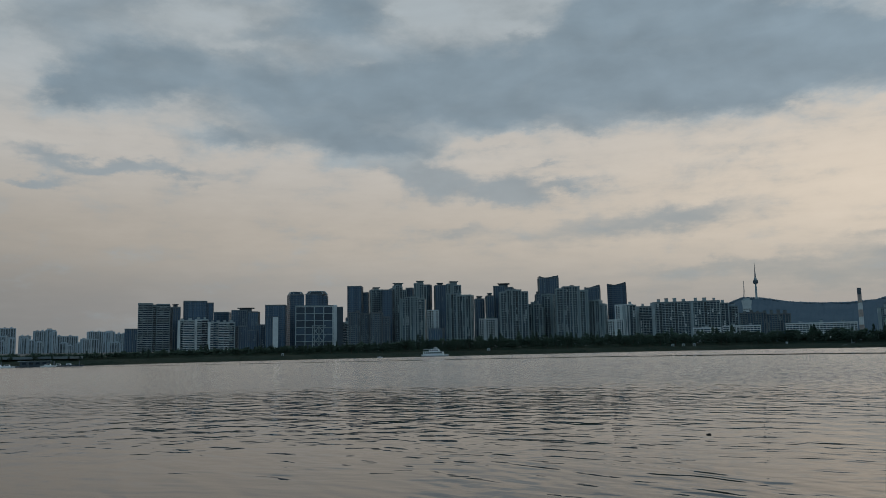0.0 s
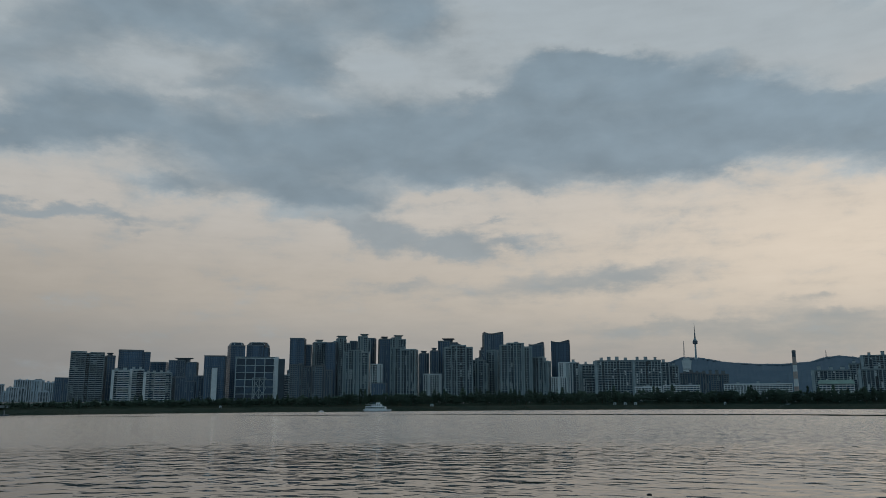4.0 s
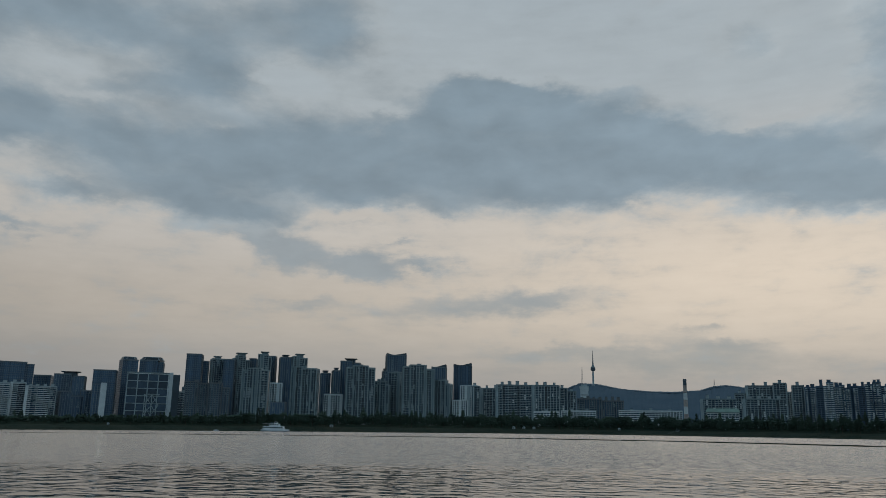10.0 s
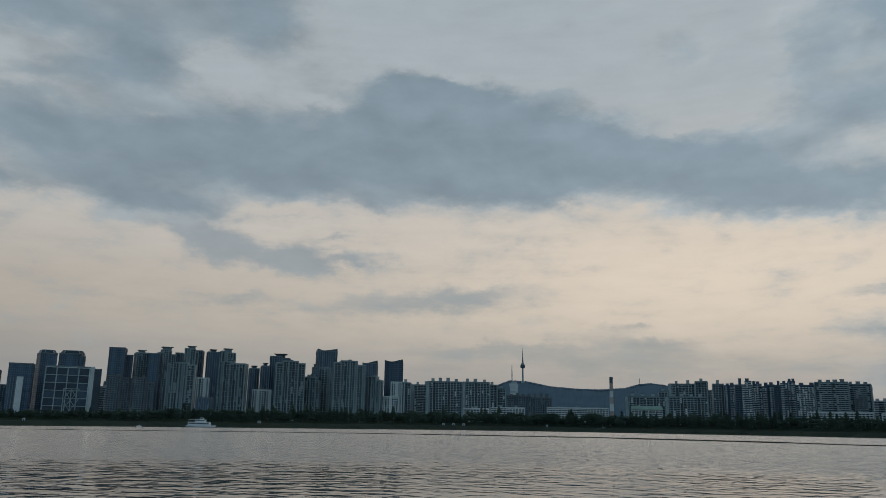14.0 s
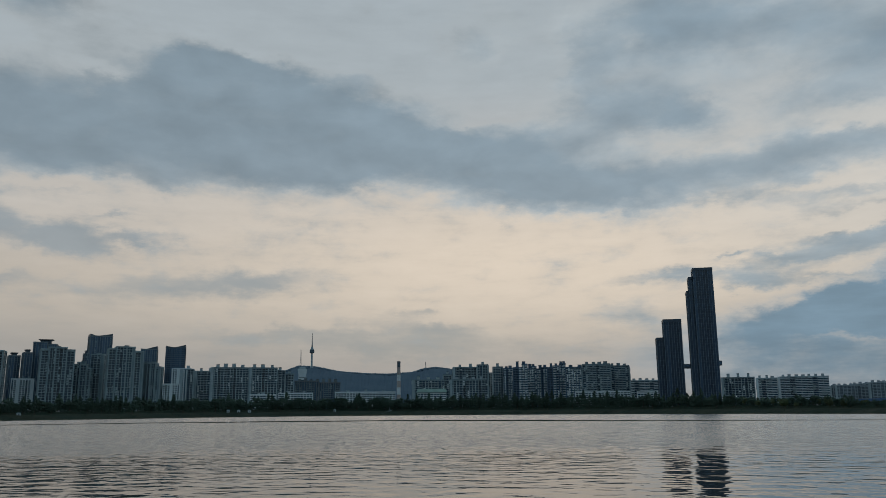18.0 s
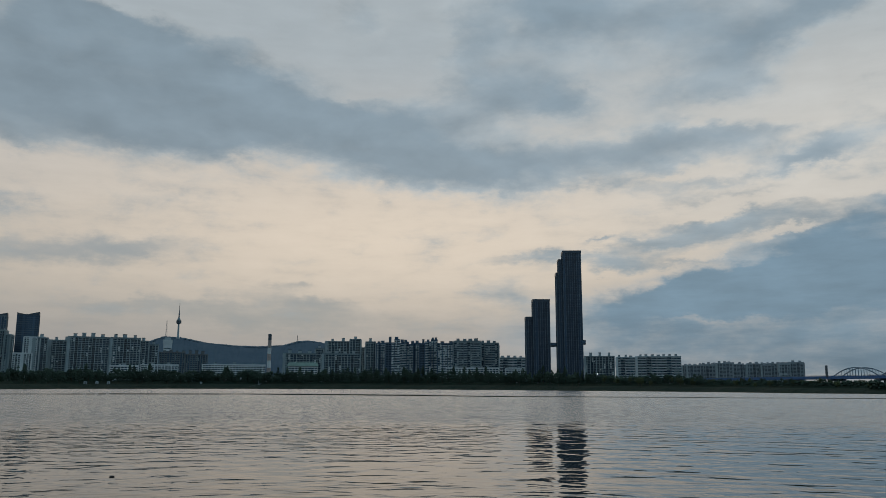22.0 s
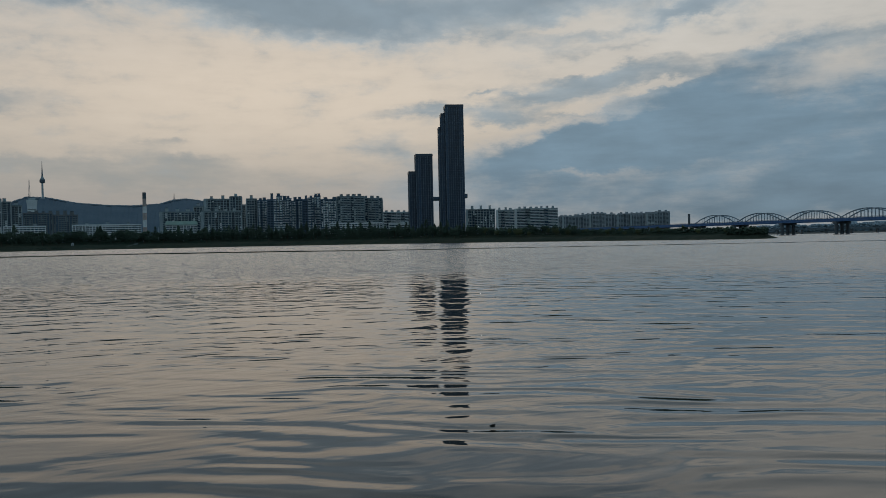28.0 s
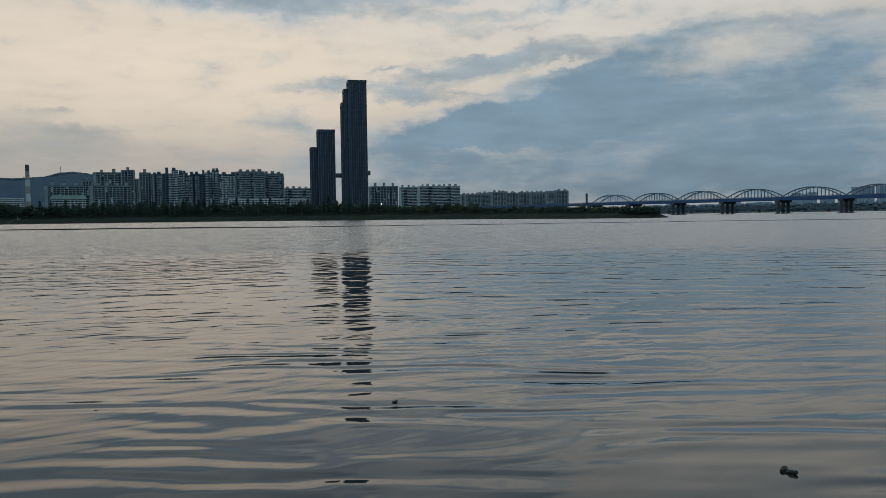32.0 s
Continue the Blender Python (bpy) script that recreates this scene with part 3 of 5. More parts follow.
def build_land():
    g = Geo()
    g.v = [(-5000, -60, 0), (5000, -60, 0), (5000, 4990, 0), (-5000, 4990, 0)]
    g.f = [(0, 1, 2, 3)]
    setting("water", g, WATER, "wide calm river, grey-pink with wind ripples", "river")
    # the far bank: foot, slope, terrace, then the city's ground out to the horizon
    g = Geo()
    steps = [(0, -0.5), (3, 0.7), (20, 3.2), (40, 5.6), (62, 6.6), (75, LAND_Z), (140, LAND_Z)]
    azs = [a * 0.5 for a in range(-150, 91)]
    rnd = random.Random(4)
    k = len(steps)
    for a in azs:
        f = lift(a)
        r = shore(a) + rnd.uniform(-2, 2) * f
        for d, zz in steps:
            x, y = plan(a, r + d * f)
            g.v.append((x, y, (zz + (rnd.uniform(-0.25, 0.35) if d > 0 else 0)) * f))
    for i in range(len(azs) - 1):
        for j in range(k - 1):
            p = i * k + j
            g.f.append((p, p + k, p + k + 1, p + 1))
    # the tip of the bank closes towards the open river
    last = (len(azs) - 1) * k
    tip = len(g.v)
    for d, zz in ((12, -0.5), (40, -0.5), (90, -0.5), (150, -0.5)):
        x, y = plan(46.4, shore(45) + d * lift(45))
        g.v.append((x, y, zz))
    g.f += [(last, tip, last + 2, last + 1), (last + 2, tip, tip + 1, last + 4), (last + 4, tip + 1, tip + 2, last + 5), (last + 5, tip + 2, tip + 3, last + 6), (last + 2, last + 4, last + 3)]
    setting("riverbank", g, GRASS, "low grassy far bank sloping into the water", "riverbank")
    g = Geo()
    ring = [a for a in range(-75, 46, 3)]
    for a in ring:
        for r, zz in ((shore(a) + 139 * lift(a), LAND_Z * lift(a) - 0.02), (max(1150, shore(a) + 150), LAND_Z), (4980 / max(0.45, math.cos(radians(a))), LAND_Z)):
            x, y = plan(a, r)
            g.v.append((x, y, zz))
    g.f = [(3 * i + j, 3 * i + 3 + j, 3 * i + 4 + j, 3 * i + 1 + j) for i in range(len(ring) - 1) for j in range(2)]
    setting("ground", g, SOIL, "flat city ground behind the bank", "ground")
    # the river bends away on the right; the next bank is far off
    g = Geo()
    for a in range(44, 77, 2):
        for r, zz in ((2700, -0.5), (2740, 6.0), (4900, 6.0)):
            x, y = plan(a, r)
            g.v.append((x, y, zz))
    g.f = [(3 * i + j, 3 * i + 3 + j, 3 * i + 4 + j, 3 * i + 1 + j) for i in range(16) for j in range(2)]
    setting("ground_far", g, SOIL, "distant hazy bank beyond the bridge", "ground")
    # the near bank under and behind the standpoint
    g = Geo().box(-400, 400, -60, 1.2, -1.0, 0.55)
    setting("ground_near", g, STONE, "stone revetment of the near bank", "ground")


build_land()

# ---------------------------------------------------------------- buildings
# wall, rib, band and glass materials; bay, rib width, rib depth, storey, band height, band depth, building depth
STYLE = {
    "grid": (CONCRETE, WEATHERED, WEATHERED, GLASS_DARK, 4.8, 1.15, 0.6, 3.9, 1.1, 0.4, 24),
    "brown": (BROWN, BROWN, CONCRETE, GLASS_NAVY, 4.2, 1.3, 0.6, 3.3, 1.0, 0.4, 20),
    "wband": (CONCRETE, PALE, WHITE, GLASS_DARK, 8.5, 0.5, 0.6, 2.9, 1.05, 0.9, 14),
    "band": (DARK, CONCRETE, PALE, GLASS_DARK, 9.0, 0.7, 0.5, 3.1, 1.0, 1.1, 34),
    "white": (WHITE, WHITE, WHITE, GLASS_DARK, 4.0, 1.1, 0.6, 3.0, 1.2, 0.4, 16),
    "slab": (CONCRETE, PALE, PALE, GLASS_DARK, 5.0, 1.0, 0.7, 2.8, 0.75, 0.6, 13),
    "lowwhite": (PALE, WHITE, WHITE, GLASS_DARK, 5.0, 0.8, 0.5, 3.2, 1.3, 0.5, 13),
    "glass": (DARK, STEEL, DARK, GLASS_BLUE, 3.2, 0.28, 0.25, 4.0, 0.9, 0.15, 34),
    "dark": (DARK, STEEL, DARK, GLASS_BLUE, 4.0, 0.9, 0.5, 3.6, 1.0, 0.3, 28),
    "slant": (DARK, DARK, DARK, GLASS_BLUE, 3.2, 0.35, 0.3, 3.8, 0.8, 0.2, 30),
    "navy": (NAVY, NAVY, WHITE, GLASS_DARK, 4.4, 0.9, 0.5, 2.8, 1.15, 0.8, 14),
    "terrace": (CONCRETE, CONCRETE, PALE, GLASS_DARK, 5.6, 0.8, 0.5, 2.9, 1.2, 1.0, 14),
    "dull": (DULL, DULL, DULL, GLASS_GREY, 7.0, 1.5, 0.8, 3.0, 1.2, 0.5, 18),
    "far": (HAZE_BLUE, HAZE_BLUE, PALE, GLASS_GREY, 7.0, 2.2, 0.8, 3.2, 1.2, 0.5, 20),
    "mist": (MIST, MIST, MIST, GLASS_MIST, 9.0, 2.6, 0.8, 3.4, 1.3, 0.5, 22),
    "obs": (TOWER_SKIN, TOWER_RIB, TOWER_SKIN, TOWER_GLASS, 3.4, 0.42, 0.30, 3.6, 0.4, 0.12, 26),
}
WORDS = {
    "grid": ("apartment_tower", "grey concrete apartment tower with a dense window grid", "apartment tower"),
    "brown": ("apartment_block", "dull brown apartment block behind the bank trees", "apartment block"),
    "wband": ("apartment_block", "pale apartment block with white balcony bands", "apartment block"),
    "band": ("apartment_tower", "dark rounded apartment tower with grey balcony rings", "apartment tower"),
    "white": ("apartment_block", "white apartment block with small dark windows", "apartment block"),
    "slab": ("apartment_block", "white slab block with dark balcony bays and roof boxes", "apartment block"),
    "lowwhite": ("apartment_block", "low white block half hidden by the bank trees", "apartment block"),
    "glass": ("office_tower", "dark blue glass tower with thin mullions", "office tower"),
    "dark": ("apartment_tower", "dark grey tower block with a capped roof", "tower block"),
    "slant": ("office_tower", "dark glass office tower with a slanted crown", "office tower"),
    "navy": ("apartment_block", "navy and white apartment block with stepped roof", "apartment block"),
    "terrace": ("apartment_block", "long grey-brown apartment block with balcony bands", "apartment block"),
    "dull": ("apartment_block", "dull grey apartment block beyond the bridge ramp", "apartment block"),
    "mist": ("tower_block", "distant tower block across the far reach, hazed pale blue", "tower block"),
    "far": ("apartment_tower", "distant pale apartment tower, haze put into its colour", "apartment tower"),
}
# bays in turn: w window, d deep dark loggia, b blank wall
PATTERN = {"grid": "wwdwwbwdd", "brown": "wwddw", "dark": "wwwd", "navy": "wwwnnwwdw", "terrace": "wwdw", "slab": "wwwdw", "white": "wwdwb", "wband": "wwd", "far": "wd", "dull": "wwd"}
BUILD_RND = random.Random(11)


def facade(thing_ob, style, w, h, origin, z0=0.0, ends=True):
    """Glazing bays, ribs and spandrels over one face that starts at origin (a pose whose x runs along the face, -y out of it)."""
    wall, rib, band, glass, bay, rw, rd, storey, bh, bd, _ = STYLE[style]
    n = max(1, round(w / bay))
    step = w / n
    gap = step - rw
    if gap < 0.5:
        return
    mix = PATTERN.get(style, "w")
    start = BUILD_RND.randrange(len(mix))
    kinds = [mix[(start + i) % len(mix)] for i in range(n)]
    pane = Geo().box(-gap / 2, gap / 2, -0.10, 0.0, 0, h - z0).mesh("window_bay", glass)
    post = Geo().box(-rw / 2, rw / 2, -rd, 0.0, 0, h - z0).mesh("pier", rib)
    for i, k in enumerate(kinds):
        if k != "b":
            part("window_bay", pane, None, thing_ob, at=origin @ pose(step * (i + 0.5), 0, z0))
    dark_post = Geo().box(-rw / 2, rw / 2, -rd, 0.0, 0, h - z0).mesh("pier", wall)
    slim = Geo().box(-rw * 0.2, rw * 0.2, -rd * 0.5, 0.0, 0, h - z0).mesh("mullion", rib)
    for i in range(n + 1):
        if style in ("grid", "slab") and i % 2 and i < n:
            part("mullion", slim, None, thing_ob, at=origin @ pose(step * i, 0, z0))
            continue
        if 0 < i < n and kinds[i - 1] == kinds[i] == "d":
            continue
        if 0 < i < n and "n" in (kinds[i - 1], kinds[i]):
            part("pier", dark_post, None, thing_ob, at=origin @ pose(step * i, 0, z0))
            continue
        part("pier", post, None, thing_ob, at=origin @ pose(min(max(step * i, rw / 2), w - rw / 2), 0, z0))
    g, dim = Geo(), Geo()
    for i, k in enumerate(kinds):
        if k == "b":
            continue
        z, tall = z0 + 0.01, bh * (0.45 if k == "d" else 1.0)
        while z + bh < h:
            (dim if k == "n" else g).box(step * i + rw / 2, step * (i + 1) - rw / 2, -bd * (0.5 if k == "d" else 1.0), 0.0, z, z + tall)
            z += storey
    part("spandrel_lattice", g, band, thing_ob, at=origin, kind="stuff")
    # balcony fronts, bay windows and screens, scattered as the flats differ
    odds = {"grid": 0.14, "slab": 0.10, "navy": 0.34, "terrace": 0.4, "brown": 0.12, "white": 0.25, "wband": 0.2, "dark": 0.1, "band": 0.1}.get(style, 0.0)
    if odds:
        rnd = random.Random(int(w * 100 + h * 7))
        bal = Geo()
        for i, k in enumerate(kinds):
            if k in "bn":
                continue
            z, run = z0 + 0.6, 0
            while z + storey < h:
                run = run - 1 if run > 0 else (rnd.randint(1, 4) if rnd.random() < odds * 0.5 else 0)
                if run > 0:
                    x0 = step * i + rw / 2 + (gap * 0.45 if (i + int(w)) % 2 else 0.0)
                    bal.box(x0, x0 + gap * 0.55, -bd - 0.5, -0.1, z, z + storey * 0.62)
                z += storey
        if bal.v:
            part("balcony_cladding", bal, {"navy": WHITE, "slab": WHITE, "grid": PALE, "terrace": PALE}.get(style, CONCRETE), thing_ob, at=origin, kind="stuff")
    if dim.v:
        part("dark_spandrel_lattice", dim, wall, thing_ob, at=origin, kind="stuff")


def roof_boxes(ob, w, d, h, mat, count, rnd, tall=4.0):
    for i in range(count):
        cx = w * ((i + 0.5) / count - 0.5) + rnd.uniform(-1, 1)
        bw, bh = min(rnd.uniform(3.6, 6.0), w / count * 0.8), rnd.uniform(0.8, 1.2) * tall
        box = part("roof_box", Geo().box(cx - bw / 2, cx + bw / 2, -d * 0.2, d * 0.25, h - 9.5, h + bh), mat, ob)
        part("lid", Geo().box(cx - bw / 2 - 0.2, cx + bw / 2 + 0.2, -d * 0.2 - 0.2, d * 0.25 + 0.2, h + bh, h + bh + 0.6), DARK, box, "dark flat lid")


def volumes(style, w, d, h, rnd):
    """The joined volumes of a building: from, to, front and height of each."""
    f = -d / 2
    if style == "grid" and w > 24:
        a, b = rnd.uniform(0.18, 0.26) * w, rnd.uniform(0.2, 0.3) * w
        m = rnd.uniform(0.42, 0.55) * w
        return [(-w / 2, -w / 2 + a, f + 3.0, h - rnd.choice((0, 3, 6))), (-w / 2 + a, -w / 2 + a + (m - a) * 0.9, f, h), (-w / 2 + a + (m - a) * 0.9, w / 2 - b, f + 1.6, h - rnd.choice((0, 0, 3))), (w / 2 - b, w / 2, f + 3.4, h - rnd.choice((3, 6, 9)))]
    if style == "navy":
        m = rnd.uniform(-0.12, 0.12) * w
        return [(-w / 2, m, f, h - rnd.choice((0, 2.8, 5.6))), (m, w / 2, f + 2.5, h)]
    if style in ("dark", "brown") and w > 26:
        m = rnd.uniform(-0.1, 0.2) * w
        return [(-w / 2, m, f, h), (m, w / 2, f + 3.0, h - rnd.choice((0, 3, 7)))]
    if style == "band":
        m = 0.02 * w
        return [(-w / 2, m - 3, f, h), (m - 3, m + 3, f + 6, h - 2), (m + 3, w / 2, f + 1, h - 1)]
    if style == "wband" and w > 30:
        m = rnd.uniform(-0.2, 0.2) * w
        return [(-w / 2, m, f, h), (m, w / 2, f + 2.0, h)]
    if style == "glass" and w > 40:
        m = 0.28 * w
        return [(-w / 2, m, f, h), (m, w / 2, f + 5, h - 3)]
    return [(-w / 2, w / 2, f, h)]


def block(style, az, r, span, top, turn=0.0, boxes=-1, cap=0, crown=0, base=LAND_Z, depth=None, group="riverside towers", label=None, notch=None):
    """A building of the given style; span is the width that it shows to the river and top its height over the water."""
    wall, rib, band, glass, bay, rw, rd, storey, bh, bd, dep = STYLE[style]
    rnd = BUILD_RND
    name, text, cat = WORDS[style]
    d = min(depth or dep, span * 1.2)
    t = radians(turn)
    w = max(span * 0.45, (span - d * abs(math.sin(t))) / math.cos(t))
    h = top - base
    if style not in ("lowwhite", "far", "mist", "dull", "terrace"):
        text = ("tall " if h > 100 else "low " if h < 48 else "mid-height ") + ("slim " if w < 18 else "broad " if w > 48 else "") + text
    ob = thing(name, az, r + d / 2, base, label or text, cat, group, turn)
    for x0, x1, y0, hh in [(-w / 2, w / 2, -d / 2, h)] if notch else volumes(style, w, d, h, rnd):
        vw = x1 - x0
        part("wall", Geo().box(x0, x1, y0, d / 2, 0, hh), wall, ob)
        facade(ob, style, vw, hh, pose(x0, y0, 0))
        deep = d / 2 - y0
        if x0 <= -w / 2 + 0.1 and (turn > 2 or az > 6):
            facade(ob, style, deep, hh, pose(x0, d / 2, 0, 0, 0, -90))
        if x1 >= w / 2 - 0.1 and (turn < -2 or az < -6):
            facade(ob, style, deep, hh, pose(x1, y0, 0, 0, 0, 90))
        g = Geo()
        for p0, p1, q0, q1 in ((x0 - 0.3, x1 + 0.3, y0 - rd - 0.3, y0 - rd + 0.2), (x0 - 0.3, x1 + 0.3, d / 2 - 0.5, d / 2), (x0 - 0.3, x0 + 0.2, y0 - rd + 0.2, d / 2 - 0.5), (x1 - 0.2, x1 + 0.3, y0 - rd + 0.2, d / 2 - 0.5)):
            g.box(p0, p1, q0, q1, hh - 0.9, hh + 1.1)
        part("parapet", g, CONCRETE if style == "slab" else rib, ob)
    if cap:
        # a plant room under a broad overhanging lid
        g = Geo().box(-w * 0.22, w * 0.22, -d * 0.22, d * 0.22, h - 9.5, h + 4.2)
        part("plant_room", g, wall, ob)
        g = Geo().prism([(-w * 0.29, -d * 0.29), (w * 0.29, -d * 0.29), (w * 0.29, d * 0.29), (-w * 0.29, d * 0.29)], h + 4.2, h + 5.8, 1.12)
        part("roof_lid", g, wall, ob)
    if crown:
        # an open eight-sided crown over a chamfered top
        c = min(w, d) * 0.22
        ring = [(-w / 2 + c, -d / 2), (w / 2 - c, -d / 2), (w / 2, -d / 2 + c), (w / 2, d / 2 - c), (w / 2 - c, d / 2), (-w / 2 + c, d / 2), (-w / 2, d / 2 - c), (-w / 2, -d / 2 + c)]
        part("crown", Geo().prism(ring, h, h + 6, 0.78), GLASS_DARK, ob)
        for (ax, ay), (bx, by) in zip(ring, ring[1:] + ring[:1]):
            part("crown_rib", Geo().beam((ax, ay, h), (ax * 0.78, ay * 0.78, h + 6.2), 0.9), PALE, ob)
        part("crown_ring", Geo().prism([(x * 0.8, y * 0.8) for x, y in ring], h + 5.8, h + 6.8), PALE, ob)
    if boxes < 0:
        boxes = {"slab": max(1, round(w / 17)), "grid": 1, "navy": 2, "wband": max(1, round(w / 12)), "lowwhite": max(1, round(w / 30)), "far": 2, "brown": 1, "dull": max(2, round(w / 13))}.get(style, 0)
    roof_boxes(ob, w * 0.9, d, h, rib if style in ("slab", "wband", "navy", "far", "dull") else wall, boxes, rnd, {"grid": 2.6, "slab": 5.6}.get(style, 4.0))
    if style in ("wband", "dull", "slab") and w > 20:
        part("end_wall", Geo().box(-w / 2 - 0.4, -w / 2 + 3.6, -d / 2 - 1.6, d / 2 + 0.2, 0, h + 0.6), WHITE if style == "wband" else PALE, ob, "blank pale end wall")
    if notch:
        # two glass screens rise to the corners from a low fold between them
        lo, left, right = notch
        g = Geo()
        tops = [(-w / 2, left), (-w / 2 + w * lo, 0.4), (w / 2, right)]
        for (xa, za), (xb, zb) in zip(tops, tops[1:]):
            k = len(g.v)
            g.v += [(xa, -d / 2, h), (xb, -d / 2, h), (xb, d / 2, h), (xa, d / 2, h), (xa, -d / 2, h + za), (xb, -d / 2, h + zb), (xb, d / 2, h + zb), (xa, d / 2, h + za)]
            g.f += [tuple(k + i for i in q) for q in ((3, 2, 1, 0), (4, 5, 6, 7), (0, 1, 5, 4), (1, 2, 6, 5), (2, 3, 7, 6), (3, 0, 4, 7))]
        part("crown", g, wall, ob, "dark folded glass crown")
    return ob

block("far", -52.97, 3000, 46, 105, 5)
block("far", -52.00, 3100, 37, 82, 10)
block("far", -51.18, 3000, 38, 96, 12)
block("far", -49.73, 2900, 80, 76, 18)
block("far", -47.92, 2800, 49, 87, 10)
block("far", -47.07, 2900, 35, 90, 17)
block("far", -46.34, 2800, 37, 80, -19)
block("dark", -45.75, 2300, 32, 79, -1)
block("band", -44.35, 1430, 51, 92, 1)
block("dark", -42.99, 1460, 17, 88, 13, cap=1)
block("glass", -41.49, 1620, 57, 109, 2)
block("wband", -42.24, 1400, 27, 62, -2)
block("wband", -41.26, 1410, 21, 64, 0)
block("wband", -39.94, 1400, 43, 59, 0)
block("glass", -39.88, 1800, 37, 97, -10)
block("dark", -38.33, 1600, 54, 90, -9, cap=1)
block("dark", -38.23, 1420, 41, 53, 13)
block("glass", -36.27, 1600, 42, 100, -6)
block("glass", -34.93, 1650, 34, 124, crown=1, turn=11)
block("glass", -33.45, 1650, 46, 125, crown=1, turn=-6)
block("wband", -31.50, 1430, 28, 58, 1)
block("dark", -31.15, 1560, 15, 72, 3)
block("dark", -37.25, 1500, 22, 58, 2)
block("glass", -30.74, 1560, 31, 133, -7)
block("glass", -29.98, 1580, 11, 122, -10)
block("grid", -29.27, 1600, 26, 129, 10, cap=1)
block("glass", -28.47, 1580, 22, 127, -4)
block("grid", -27.69, 1620, 36, 139, 14, cap=1)
block("dark", -26.86, 1640, 16, 135, -7)
block("grid", -26.11, 1600, 26, 141, 1, cap=1)
block("dark", -25.60, 1640, 19, 141, -9)
block("dark", -24.69, 1620, 24, 138, 6, cap=1)
block("grid", -23.71, 1600, 31, 139, 11, cap=1)
block("brown", -30.49, 1370, 36, 73, -1)
block("brown", -29.01, 1360, 34, 71, -2)
block("grid", -26.63, 1350, 46, 96, -10)
block("white", -25.23, 1480, 22, 80, -3)
block("dark", -25.00, 1340, 26, 42, -6)
block("grid", -23.28, 1350, 47, 101, -14)
block("dark", -21.88, 1500, 19, 101, 6, cap=1)
block("white", -21.27, 1420, 32, 60, -1)
block("dark", -21.14, 1480, 16, 105, 10, cap=1)
block("dark", -20.13, 1520, 39, 126, -6, cap=1)
block("grid", -19.43, 1350, 49, 105, 6)
block("grid", -17.83, 1380, 29, 85, -12)
block("dark", -17.73, 1500, 10, 107, 15, cap=1)
block("dark", -16.96, 1540, 40, 141, 8, notch=(0.3, 4.0, 5.0))
block("grid", -16.94, 1400, 25, 99, -13)
block("grid", -15.35, 1350, 55, 108, 8)
block("dark", -13.87, 1520, 29, 118, -4, notch=(0.25, 2.0, 6.0))
block("grid", -13.56, 1370, 32, 85, -14)
block("slant", -12.19, 1560, 36, 125, -3, notch=(0.4, 3.6, 5.6))
block("white", -12.35, 1380, 27, 52, -2)
block("white", -11.75, 1420, 31, 79, 3)
block("slab", -11.37, 1420, 22, 78, -3)
block("slab", -10.20, 1440, 36, 76, 3)
block("slab", -8.59, 1380, 61, 79, 4)
block("slab", -6.36, 1380, 46, 79, 4)
block("slab", -5.19, 1390, 17, 75, -2)
block("slab", -4.55, 1400, 15, 70, -1)
block("brown", -2.62, 1450, 80, 60, 0, boxes=7)
block("lowwhite", -6.33, 1330, 41, 34, 2)
block("lowwhite", -4.11, 1335, 56, 36, -2)
block("lowwhite", 0.71, 1400, 103, 39, 1)
block("slab", 5.14, 1330, 53, 56, 3)
block("slab", 8.01, 1330, 63, 56, 4)
block("slab", 6.52, 1400, 16, 68, -5)
block("slab", 7.73, 1400, 42, 80, 4)
block("slab", 9.01, 1400, 20, 84, -4)
block("white", 9.54, 1420, 7, 71, -1)
block("slab", 10.08, 1400, 18, 80, 1)
block("navy", 10.78, 1390, 16, 77, 5)
block("navy", 11.66, 1360, 25, 82, -2)
block("navy", 12.45, 1380, 17, 79, 5)
block("navy", 13.19, 1390, 19, 78, 1)
block("navy", 13.96, 1370, 20, 79, -2)
block("navy", 14.61, 1380, 11, 83, -2)
block("navy", 15.47, 1350, 31, 75, -4)
block("wband", 20.11, 1500, 52, 57, -3)
block("slab", 26.21, 1420, 52, 56, -2)
block("wband", 27.97, 1500, 34, 57, 1)
block("wband", 30.16, 1520, 81, 59, 3)
block("dull", 32.24, 1900, 37, 52, -14)
block("dull", 33.44, 2000, 44, 58, -18)
block("dull", 34.70, 2100, 21, 62, 19)
block("dull", 35.62, 2100, 33, 59, 1)
block("dull", 37.61, 2000, 104, 58, -4)
block("terrace", 16.95, 1345, 46, 79, -4, boxes=4)
block("terrace", 18.45, 1370, 36, 77, -4, boxes=3)
block("lowwhite", 17.3, 1290, 84, 33, 0)
block("lowwhite", 20.6, 1290, 44, 32, 0)


